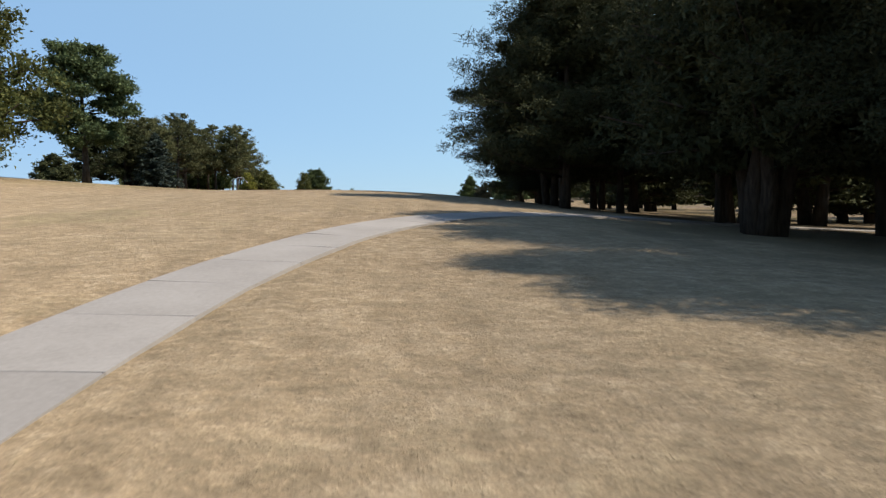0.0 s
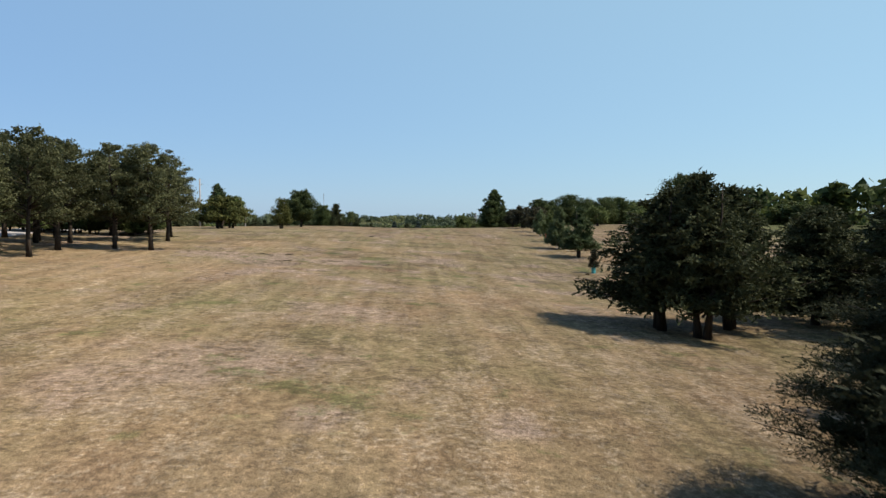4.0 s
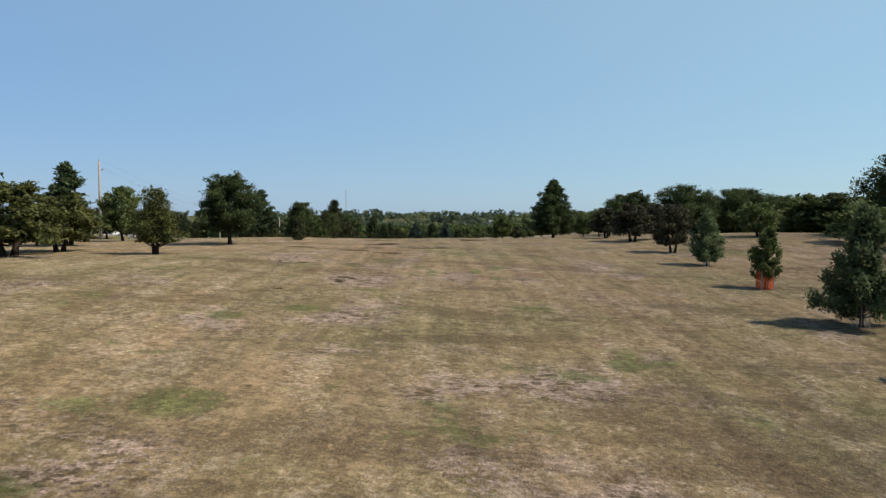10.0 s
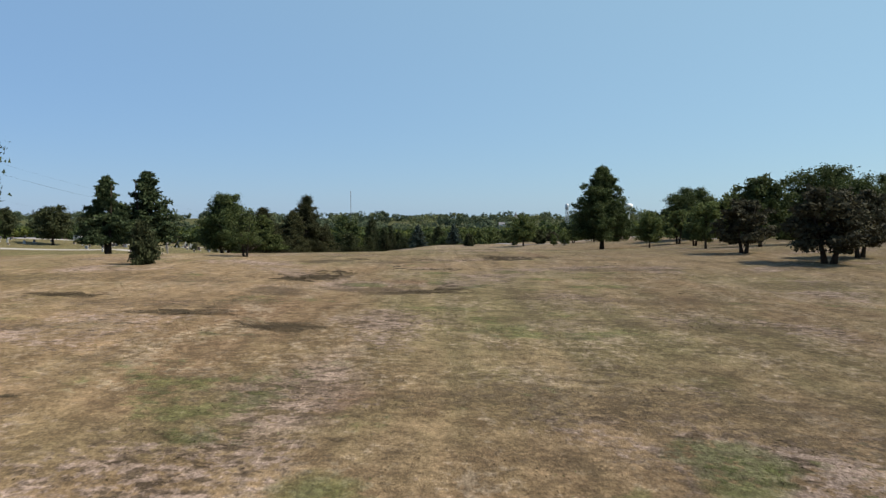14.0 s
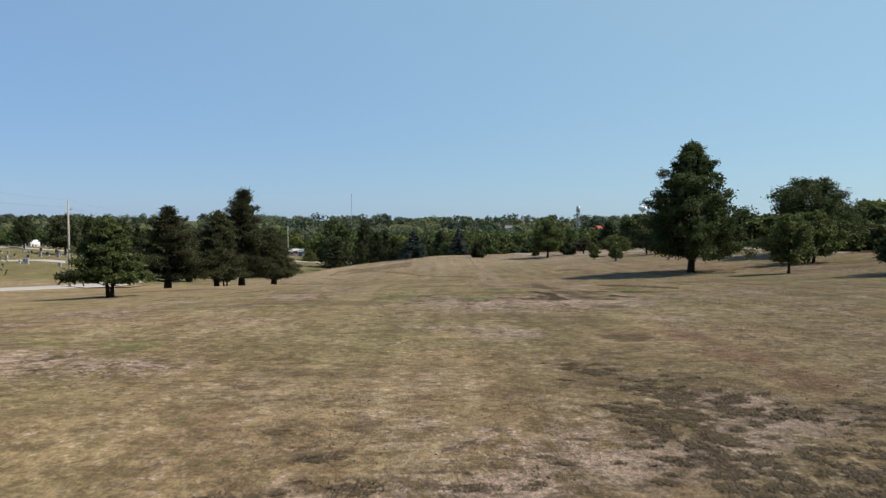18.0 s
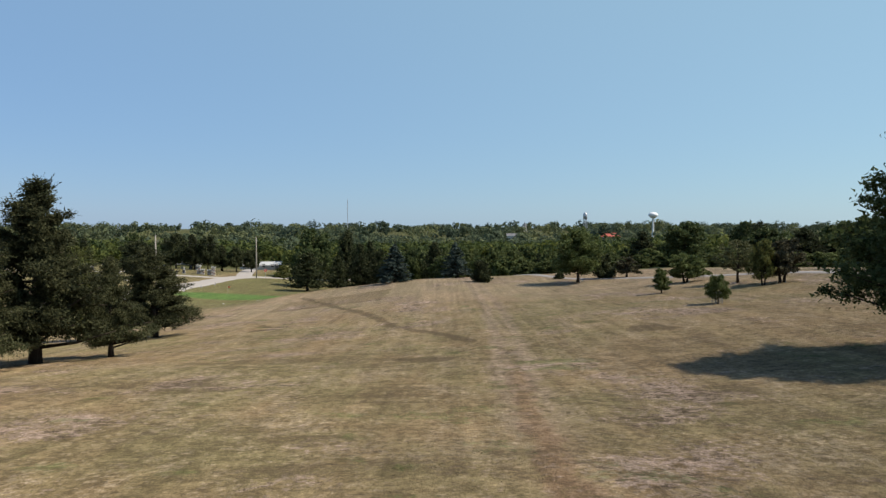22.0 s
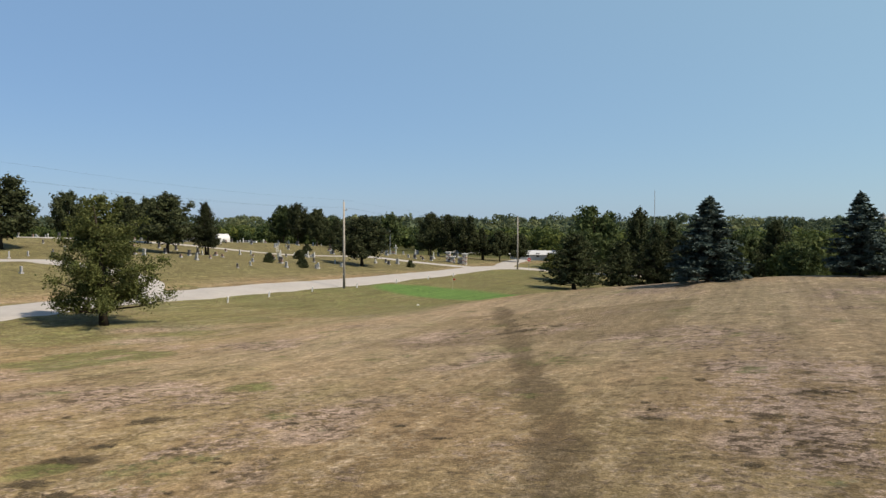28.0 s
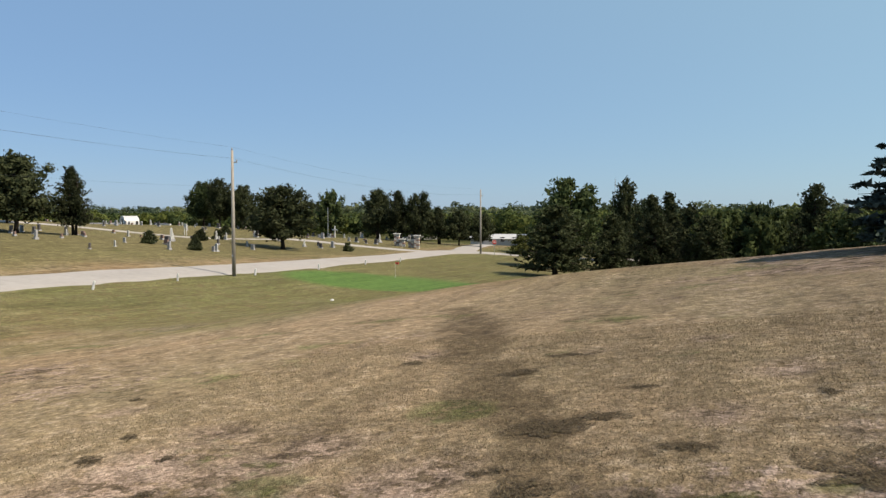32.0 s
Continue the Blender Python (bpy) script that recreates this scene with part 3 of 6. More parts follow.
LABELS = {
    "cedar": ("dark green red cedar with dense ragged boughs", "tree"),
    "ragged": ("tall dark cedar with bare lower trunk and ragged boughs", "tree"),
    "nearcedar": ("tall dark cedar with bare lower trunk and ragged boughs", "tree"),
    "layered": ("green broadleaf tree with layered windswept boughs", "tree"),
    "airy": ("young pale green tree with a thin airy crown", "tree"),
    "openyoung": ("young yellowish green tree with an open crown", "tree"),
    "skirted": ("leafy green tree with low sweeping boughs", "tree"),
    "ovate": ("dark green oval-crowned tree with upswept boughs", "tree"),
    "broadcedar": ("broad dark evergreen with a rounded crown", "tree"),
    "manystem": ("dark cedar with several thick leaning stems", "tree"),
    "juniper": ("dark many-stemmed juniper with a spreading crown", "tree"),
    "pine": ("green pine with layered needle boughs", "tree"),
    "tallpine": ("tall dark pine with an open clumpy crown", "tree"),
    "spruce": ("blue-grey spruce shaped like a cone", "tree"),
    "oak": ("large green pin oak with a pointed full crown", "tree"),
    "elm": ("light green broadleaf tree on the dry lawn", "tree"),
    "darkelm": ("dark green round-crowned broadleaf tree", "tree"),
    "dryoak": ("dull olive oak with thin sun-dried leaves", "tree"),
    "low": ("low spreading green tree on the dry grass", "tree"),
    "yellow": ("low tree with yellowing green leaves", "tree"),
    "young": ("young slim tree with bright green leaves", "tree"),
    "plum": ("small tree with dull purple-brown leaves", "tree"),
    "bigelm": ("light green broadleaf tree beside the gravel road", "tree"),
    "midcedar": ("dark green red cedar with feathery layered boughs", "tree"),
    "sapling": ("small half-dry sapling with brown leaves", "tree"),
    "bigdark": ("broad dark green round-crowned tree", "tree"),
    "upright": ("pale green broadleaf tree with upswept boughs", "tree"),
    "bare": ("leafless dead tree with grey upright branches", "tree"),
    "bush": ("small yellow-green bush on the dry grass", "bush"),
    "shrub": ("small yellow-green bush on the dry grass", "bush"),
    "darkbush": ("dark green rounded evergreen bush", "bush"),
    "wood": ("green broadleaf tree at the edge of the wood", "tree"),
}
TREE_COUNT = collections.Counter()


def tree(kind, x, y, h, r, group="", sink=0.0, label=""):
    """One tree of a kind at x, y, with its height and crown radius in metres."""
    style, ph, pr, leaf, leaves, size = KINDS[kind]
    TREE_COUNT[kind] += 1
    variant = TREE_COUNT[kind] % 3
    if kind not in ("wood", "bigelm", "midcedar", "bigdark", "tallpine") and (abs(x) > 27 or y > 272 or (x > 20 and y < 75)):  # away from the line of flight: fewer, larger sprays
        leaves, size = int(leaves * 0.42), size * 1.35
    trunk, crown, ph, pr = proto(style, variant, ph, pr, leaf, leaves, size)
    text, cat = LABELS[kind]
    name = {"bush": "bush", "shrub": "bush", "darkbush": "bush"}.get(kind, {"spruce": "spruce_tree", "oak": "oak_tree", "dryoak": "oak_tree", "pine": "pine_tree", "tallpine": "pine_tree",
            "cedar": "cedar_tree", "midcedar": "cedar_tree", "ragged": "cedar_tree", "nearcedar": "cedar_tree", "manystem": "cedar_tree", "broadcedar": "cedar_tree", "juniper": "juniper_tree"}.get(kind, "tree"))
    e = empty(name, (x, y, ground_z(x, y) - sink), label or text, cat, group, turn=(x * 1.7 + y * 2.3) % 6.28)
    e.scale = (1.12 * r / pr, 1.12 * r / pr, h / ph)
    for part_name, me in (("trunk", trunk), ("crown", crown)):
        o = new(part_name, me)
        o.parent = e
    return e


# ---------------------------------------------------------------- ground
gx = spread(0, 0.7, -46, 46, 3600)
gy = spread(0, 0.8, -12, 296, 3600)
gx = np.unique(np.round(np.concatenate([gx, np.arange(-17.0, 14.0, 0.3)]), 3))
gy = np.unique(np.round(np.concatenate([gy, np.arange(60.0, 243.0, 0.4), np.arange(243.0, 259.0, 0.22)]), 3))
gx, gy = gx[np.append(np.diff(gx) > 0.1, True)], gy[np.append(np.diff(gy) > 0.1, True)]
PX, PY = np.meshgrid(gx, gy)
px, py = PX.ravel(), PY.ravel()
pz = lay(px, py)


def along(points, x, y):
    """Distance of x, y from a line through the points, and how far along it."""
    best, run, s0 = np.full(len(x), 1e9), np.zeros(len(x)), 0.0
    for (ax, ay), (bx, by) in zip(points, points[1:]):
        vx, vy = bx - ax, by - ay
        n = math.hypot(vx, vy)
        s = np.clip(((x - ax) * vx + (y - ay) * vy) / n / n, 0, 1)
        d = np.hypot(x - ax - s * vx, y - ay - s * vy)
        run = np.where(d < best, s0 + s * n, run)
        best = np.minimum(best, d)
        s0 += n
    return best, run


def smooth_line(points, step=0.5):
    """A Catmull-Rom line through the points, in steps."""
    p = np.array([points[0], *points, points[-1]], float)
    out = []
    for i in range(1, len(p) - 2):
        n = max(2, int(np.linalg.norm(p[i + 1] - p[i]) / step))
        for k in range(n):
            s = k / n
            a, b, c, d = p[i - 1], p[i], p[i + 1], p[i + 2]
            out.append(0.5 * (2 * b + (c - a) * s + (2 * a - 5 * b + 4 * c - d) * s * s + (3 * b - a - 3 * c + d) * s**3))
    out.append(p[-1])
    return np.array(out)


CART = smooth_line([(-3.0, -12), (-2.75, -3), (-2.5, 2), (-2.3, 5.2), (-1.9, 8.2), (-1.25, 11.1), (-0.65, 13.0), (-0.1, 14.3), (0.6, 15.6), (2.15, 17.8), (4.3, 19.7), (8.3, 22.2), (13, 24.2), (24, 26.5), (40, 28)], 0.36)
EAST_PATH = smooth_line([(9, 292), (11.5, 281), (13.8, 275.8), (16.8, 268.6), (20, 264), (24, 260), (30, 249.5), (34.7, 242.7), (38, 232), (41, 215)], 1.0)
ROADLINE = smooth_line([(-30, -40), (-33, 60), (-37, 110), (-41, 150), (-44, 200), (-46.5, 245), (-50.5, 272), (-49.5, 299), (-51, 325), (-52, 345), (-49, 360), (-38, 366), (-22, 372), (20, 385), (80, 390)], 2.0)
BRANCH = smooth_line([(-51, 270), (-58, 277), (-66, 279.5), (-78, 277), (-100, 268)], 1.5)
LANE = smooth_line([(-53, 352), (-62, 349), (-80, 346), (-100, 330), (-112, 300)], 1.5)
FORK = smooth_line([(-50, 360), (-56, 385), (-64, 420), (-80, 470)], 2.0)
GREEN = (-36.5, 304.5, 9.5, 7.0)

rng = np.random.default_rng(5)


def blur_noise(x, y, scale, seed):
    """A soft value noise between 0 and 1."""
    r = np.random.default_rng(seed).random((256, 256))
    u, v = x / scale, y / scale
    i, j = np.floor(u).astype(int), np.floor(v).astype(int)
    s, t = u - i, v - j
    s, t = s * s * (3 - 2 * s), t * t * (3 - 2 * t)
    g = lambda a, b: r[a % 256, b % 256]
    return (g(i, j) * (1 - s) + g(i + 1, j) * s) * (1 - t) + (g(i, j + 1) * (1 - s) + g(i + 1, j + 1) * s) * t


ge = np.hypot((px - GREEN[0]) / GREEN[2], (py - GREEN[1]) / GREEN[3])
road_d, _ = along([tuple(p) for p in ROADLINE[::3]], px, py)
green = np.clip(1.15 - ge, 0, 1) * 6
green = np.clip(green, 0, 1)
fringe = 0.55 * smoothstep(2.3, 1.1, ge) + 0.5 * smoothstep(22, 4, road_d) * smoothstep(-47, -30, px) * smoothstep(228, 262, py)
fringe = np.maximum(fringe, 0.68 * smoothstep(255, 280, py + (blur_noise(px, py, 6.0, 14) - 0.5) * 14) * smoothstep(-12, -22, px) * smoothstep(-56, -47, px))
fringe = np.maximum(fringe, 0.95 * smoothstep(282, 292, py + np.maximum(px - 20, 0) * 0.55) * smoothstep(-20, -12, px))
fringe = np.maximum(fringe, 0.95 * smoothstep(395, 425, py))
fringe = np.maximum(fringe, 0.55 * smoothstep(238, 250, py + (blur_noise(px, py, 5.0, 15) - 0.5) * 14) * smoothstep(-28, -37, px + (blur_noise(px, py, 4.0, 16) - 0.5) * 10) * smoothstep(-54, -50, px))
fringe = np.clip(np.maximum(fringe, 0.9 * smoothstep(42, 60, px)), 0, 0.95)


def patches(rows):
    """Soft irregular spots: x, y, half width, half length, strength."""
    v = np.zeros(len(px))
    wob = (blur_noise(px, py, 0.9, 3) - 0.5) * 0.8 + (blur_noise(px, py, 2.3, 4) - 0.5) * 0.7
    for x, y, a, b, k in rows:
        v = np.maximum(v, k * smoothstep(1.15, 0.55, np.hypot((px - x) / a, (py - y) / b) + wob))
    return v


SOIL = []
SOIL += [(-7.6, 87.3, 0.8, 0.9, 0.8), (-4.2, 85.5, 1.6, 1.5, 0.8), (2.2, 89.3, 1.2, 1.2, 0.8), (4.2, 88.1, 0.8, 0.8, 0.8), (1.3, 85.4, 0.5, 0.6, 0.8), (10.4, 125.2, 1, 1, 0.8), (-8.1, 119.8, 0.6, 0.7, 0.8), (1.2, 136.8, 0.7, 0.8, 0.8), (-4.7, 140.3, 0.8, 0.8, 0.8), (-4.2, 171, 0.9, 0.9, 0.8), (-5.4, 167.5, 0.8, 0.8, 0.8), (2.4, 167.3, 0.8, 0.8, 0.8), (2.4, 161.3, 0.9, 0.9, 0.8), (7.2, 164, 0.8, 0.8, 0.8), (9.7, 171.8, 0.9, 0.9, 0.8), (4.3, 181.4, 0.7, 0.7, 0.8), (-5.9, 182.1, 0.6, 0.7, 0.8), (-5.9, 212.7, 1.3, 1.3, 0.8)]
SOIL += [(5, 209.5, 0.8, 0.8, 0.8), (-12.9, 222.5, 1, 1, 0.8), (-32, 252.6, 1.8, 1.7, 0.8), (-8.5, 233.6, 0.5, 0.6, 0.8), (-20.7, 238.7, 1.3, 1.3, 0.8), (-34.8, 258, 2.1, 2, 0.8), (-1.6, 46.1, 0.8, 0.8, 0.8), (2.6, 45.9, 0.7, 0.7, 0.8), (0.3, 48.5, 0.8, 0.8, 0.8), (-9, 80.1, 2.3, 2.1, 0.8), (1.5, 88.1, 1.7, 1.6, 0.8), (7.7, 78.1, 1.5, 1.4, 0.8), (-2.1, 103.9, 1, 1, 0.8), (-3.4, 112, 1.1, 1.1, 0.8), (6.9, 100.8, 0.4, 0.5, 0.8), (10.3, 124.8, 0.9, 0.9, 0.8), (-4.4, 171.8, 1.01, 2.15, 0.85), (-3.1, 176.7, 0.85, 1.82, 0.85)]
SOIL += [(-2.9, 172.5, 0.87, 0.8, 0.85), (4.5, 172, 0.6, 1.55, 0.85), (4.8, 170, 0.49, 0.8, 0.85), (3.8, 179.7, 0.59, 1.76, 0.85), (-6.6, 182, 1.4, 1.47, 0.85), (2.4, 168.9, 0.37, 0.25, 0.85), (-5.5, 50.1, 4.1, 3.25, 0.6), (-7.8, 41, 2.01, 1.56, 0.6), (-6.4, 36.5, 1, 1.16, 0.6), (-3.2, 36.3, 1.2, 0.53, 0.5), (-2, 37.7, 0.65, 0.51, 0.5), (-3.67, 84.58, 3.2, 2.59, 0.9), (-5.83, 82.66, 1.77, 1.55, 0.9), (-9.71, 83.64, 2.37, 4.08, 0.9), (-8.78, 80.27, 1.68, 2.86, 0.9), (2.73, 89.4, 1.6, 3.62, 0.9), (3.59, 86.89, 1.24, 1.45, 0.9), (0.54, 80.01, 0.88, 1.46, 0.9)]
SOIL += [(1.73, 84.11, 1.09, 0.75, 0.9), (4.48, 82.6, 0.87, 1.3, 0.9), (10.58, 90.55, 1.01, 1.36, 0.9), (7.53, 80.53, 1.82, 1.68, 0.9), (8.55, 78.69, 1.4, 1.46, 0.9), (-5.43, 77.46, 0.8, 1.31, 0.9), (2.67, 79.57, 0.65, 0.69, 0.9), (11.39, 82.44, 1.17, 2.27, 0.9), (-3.69, 114.49, 0.94, 1.66, 0.9), (-1.73, 115.14, 0.56, 1.69, 0.9), (1.87, 117.11, 0.87, 1.41, 0.9), (-3.77, 112.78, 0.5, 1.23, 0.9), (1.84, 114.47, 0.4, 0.86, 0.9), (10.14, 124.31, 1.33, 2.83, 0.9), (5.44, 116.37, 0.77, 1.13, 0.9), (6.39, 115.42, 0.54, 1.03, 0.9), (-7.99, 119.77, 0.76, 2.22, 0.9), (-1.28, 122.82, 0.95, 2.85, 0.9)]
SOIL += [(-5.02, 173.33, 1.25, 1.63, 0.9), (-4.44, 171.33, 0.81, 1.04, 0.9), (-2.81, 171.8, 0.74, 0.8, 0.9), (-6.42, 181.44, 0.88, 0.79, 0.9), (-3.18, 176.31, 0.57, 0.55, 0.9), (3.76, 177.84, 1.21, 1.18, 0.9), (4.78, 172.04, 0.63, 1.2, 0.9), (5.75, 171.39, 0.8, 1.53, 0.9), (8.2, 176.31, 0.74, 0.77, 0.9), (4.04, 170, 0.43, 0.69, 0.9), (2.3, 168.93, 0.44, 0.33, 0.9), (0.36, 169.18, 0.62, 0.56, 0.9), (3.2, 170.5, 0.33, 0.58, 0.9), (8.07, 171.82, 0.45, 1.36, 0.9), (-8.6, 233.79, 0.64, 1.01, 0.9), (-17.94, 236.69, 1.1, 2.48, 0.9), (-9.29, 244.79, 1.14, 2.46, 0.9), (-13.86, 251.09, 1.55, 2.37, 0.9)]
SOIL += [(0.22, 239.03, 0.57, 1.45, 0.9), (-9.56, 238.15, 1.13, 1.4, 0.9), (-36.05, 257.81, 2.54, 3.08, 0.9), (-9.01, 236.07, 0.87, 1.33, 0.9), (-3.15, 238.09, 0.48, 0.38, 0.9), (-1.43, 236.5, 0.53, 0.77, 0.9), (0.33, 242.1, 0.77, 1.26, 0.9), (-13.36, 251.97, 0.33, 0.64, 0.9), (-16.26, 254.55, 0.33, 0.44, 0.9), (-13.25, 252.99, 0.33, 0.33, 0.9), (-12.96, 253.44, 0.33, 0.41, 0.9), (-11.88, 252.66, 0.44, 0.47, 0.9), (-11.63, 252.91, 0.33, 0.38, 0.9), (-13.72, 251.47, 0.33, 0.33, 0.9), (-14.29, 253.86, 0.33, 0.33, 0.9), (-13.67, 257.68, 0.33, 0.45, 0.9), (-9.22, 255.73, 0.33, 0.45, 0.9), (-9.79, 254.24, 0.33, 0.33, 0.9)]
SOIL += [(-8.84, 253.8, 0.35, 0.4, 0.9), (-8.41, 251.4, 0.33, 0.33, 0.9), (-8.17, 253.17, 0.33, 0.52, 0.9), (-9.96, 257.7, 0.33, 0.48, 0.9), (-11.3, 257.35, 0.33, 0.33, 0.9), (-0.11, 144.45, 0.46, 0.76, 0.9), (0.57, 144.41, 0.33, 0.34, 0.9), (1.08, 143.36, 0.45, 0.34, 0.9), (0.3, 143.34, 0.33, 0.33, 0.9), (0.72, 150.67, 0.44, 0.54, 0.9), (-0.43, 150.92, 0.38, 0.56, 0.9), (-1.3, 145.92, 0.33, 0.33, 0.9), (1.88, 151.05, 0.65, 1.14, 0.9)]
LUSH = []
LUSH += [(-5.6, 90.2, 0.9, 0.9, 0.75), (-4.7, 94.5, 1, 1, 0.75), (-2.8, 84.2, 0.4, 0.5, 0.75), (6, 99.8, 0.7, 0.7, 0.75), (-0.5, 119.8, 0.8, 0.9, 0.75), (0.5, 118, 0.5, 0.6, 0.75), (4, 121, 0.8, 0.8, 0.75), (-4.1, 119.8, 0.8, 0.9, 0.75), (4.5, 139.3, 0.6, 0.6, 0.75), (0.7, 141.6, 0.9, 0.9, 0.75), (-1.8, 136.3, 0.8, 0.8, 0.75), (0.6, 137.6, 0.4, 0.5, 0.75), (1.2, 160, 0.3, 0.4, 0.75), (-1.3, 161, 0.1, 0.3, 0.75), (-1.6, 178.7, 0.5, 0.5, 0.75), (-9.5, 223.3, 0.7, 0.7, 0.75), (-26.7, 243.6, 1.8, 1.7, 0.75), (-14.2, 240.6, 0.8, 0.8, 0.75)]
LUSH += [(-4.8, 44.5, 0.4, 0.4, 0.5), (-6.8, 68.7, 0.5, 0.6, 0.75), (7.2, 75.4, 0.8, 0.8, 0.75), (-6.1, 103, 0.8, 0.8, 0.75), (-4.1, 105.2, 0.8, 0.8, 0.75), (6.1, 100.8, 0.5, 0.6, 0.75), (7, 100, 0.6, 0.6, 0.75), (2.2, 169.6, 0.54, 0.63, 0.6), (2.9, 169.9, 0.28, 0.38, 0.6), (0, 171.2, 0.82, 0.5, 0.6), (-0.8, 170.1, 0.92, 0.65, 0.4), (-6.5, 15.7, 2.36, 2.81, 0.4), (-2.8, 14.4, 1.63, 1.43, 0.3), (-2.9, 31.9, 0.25, 0.25, 0.8), (-2.8, 32.5, 0.49, 0.27, 0.45), (-0.8, 31.4, 0.37, 0.25, 0.4), (3.79, 78.45, 0.62, 0.82, 0.7), (-10.13, 82.72, 0.57, 0.67, 0.7)]
LUSH += [(-11.61, 84.25, 0.42, 0.72, 0.7), (-2.8, 88.05, 1.52, 1.74, 0.7), (-2.54, 83.51, 0.53, 0.61, 0.7), (14.63, 88.54, 0.76, 2.29, 0.7), (-0.45, 119.51, 0.9, 0.99, 0.7), (0.55, 117.7, 0.4, 0.42, 0.7), (0.42, 116.66, 0.36, 0.35, 0.7), (-0.81, 115.52, 0.29, 0.33, 0.7), (-3.89, 118.41, 0.69, 0.9, 0.7), (2.73, 119.08, 0.44, 1.16, 0.7), (3.75, 116.2, 0.42, 0.5, 0.7), (3.75, 120.24, 0.55, 1.14, 0.7), (2.22, 169.57, 0.72, 0.72, 0.7), (-3.63, 172.45, 0.57, 0.41, 0.7), (-0.27, 171.18, 0.62, 0.5, 0.7), (-1.26, 170.18, 0.62, 0.57, 0.7), (8.72, 175.63, 1.16, 1.85, 0.7), (-25.92, 245.81, 1.73, 3.26, 0.7)]
LUSH += [(-28.31, 245.55, 2.42, 5.26, 0.7), (-14.66, 240.87, 0.75, 0.86, 0.7), (-12.33, 232.72, 0.5, 0.65, 0.7), (-12.16, 254.59, 0.28, 0.51, 0.7), (-12.89, 252.63, 0.28, 0.28, 0.7), (-9.91, 252.32, 0.28, 0.28, 0.7), (-9.24, 252.64, 0.28, 0.28, 0.7), (-8.77, 252.46, 0.28, 0.28, 0.7), (1.53, 143.11, 0.3, 0.28, 0.7), (-0.01, 148.61, 0.37, 0.53, 0.7)]
WORN = []
# five widest: needle litter under the cedars, with their shade put into the colour
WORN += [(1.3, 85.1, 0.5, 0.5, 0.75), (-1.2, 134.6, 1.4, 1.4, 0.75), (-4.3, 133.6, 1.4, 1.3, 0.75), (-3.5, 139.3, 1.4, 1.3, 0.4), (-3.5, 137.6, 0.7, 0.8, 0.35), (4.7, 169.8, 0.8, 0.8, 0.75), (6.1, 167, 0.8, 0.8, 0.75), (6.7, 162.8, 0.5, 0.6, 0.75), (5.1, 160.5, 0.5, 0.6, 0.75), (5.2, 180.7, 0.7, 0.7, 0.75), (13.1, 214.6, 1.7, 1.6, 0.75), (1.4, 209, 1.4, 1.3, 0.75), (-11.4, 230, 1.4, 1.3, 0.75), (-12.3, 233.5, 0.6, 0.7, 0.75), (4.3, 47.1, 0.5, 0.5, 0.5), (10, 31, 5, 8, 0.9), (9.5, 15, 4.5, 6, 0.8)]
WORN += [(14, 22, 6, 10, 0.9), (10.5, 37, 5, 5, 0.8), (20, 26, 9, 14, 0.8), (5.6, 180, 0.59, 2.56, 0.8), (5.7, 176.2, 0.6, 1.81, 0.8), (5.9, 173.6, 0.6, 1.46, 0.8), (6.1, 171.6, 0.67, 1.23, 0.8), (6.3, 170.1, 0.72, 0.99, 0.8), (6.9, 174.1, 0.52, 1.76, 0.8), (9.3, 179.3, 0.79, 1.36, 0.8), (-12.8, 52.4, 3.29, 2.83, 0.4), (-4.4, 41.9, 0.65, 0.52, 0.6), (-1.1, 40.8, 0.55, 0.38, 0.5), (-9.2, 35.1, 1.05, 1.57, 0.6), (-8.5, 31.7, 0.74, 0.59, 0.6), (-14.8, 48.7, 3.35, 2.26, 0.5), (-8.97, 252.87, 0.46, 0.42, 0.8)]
WORN += [(-10.24, 252.23, 0.42, 0.5, 0.8), (-11.13, 254, 0.32, 0.39, 0.8), (-10.78, 251.7, 0.34, 0.4, 0.8)]
RUSTY = []
RUSTY += [(-3.11, 80.24, 1.1, 1.48, 0.8), (-0.76, 80.21, 0.81, 1.39, 0.8), (-6.57, 77.4, 0.63, 0.84, 0.8), (3.63, 82.9, 0.95, 1.21, 0.8), (-3.59, 78.62, 0.63, 0.83, 0.8), (1.31, 113.45, 0.46, 0.52, 0.8), (5.63, 118.08, 0.85, 1.6, 0.8), (2.73, 116.03, 0.46, 1.06, 0.8), (-5.64, 116.06, 0.52, 1.55, 0.8), (-0.73, 122.97, 0.58, 1.02, 0.8)]
MATS = []
MATS += [(-1.28, 83.43, 0.4, 0.33), (-5.07, 84.28, 0.51, 0.4), (-4.63, 87.65, 0.39, 0.43), (1.27, 84.57, 0.25, 0.36), (2.73, 84.31, 0.25, 0.28), (-8.44, 82.88, 0.51, 0.32), (-9, 87.33, 0.41, 0.49), (-10.82, 86.53, 0.41, 0.5), (4.22, 82.77, 0.24, 0.24), (5.38, 79.72, 0.28, 0.22), (7.12, 78.75, 0.41, 0.25), (-3.84, 114.18, 0.21, 0.23), (-3.42, 113.91, 0.2, 0.35), (-3.12, 114.04, 0.06, 0.15), (-3.93, 114.84, 0.06, 0.15), (-3.05, 114.4, 0.03, 0.09), (-3.97, 114, 0.07, 0.13), (-3.93, 113.06, 0.23, 0.21), (-3.84, 112.49, 0.22, 0.47), (1.35, 115.16, 0.17, 0.18), (-4.04, 119.87, 0.25, 0.31), (-6.75, 119.41, 0.33, 0.35)]
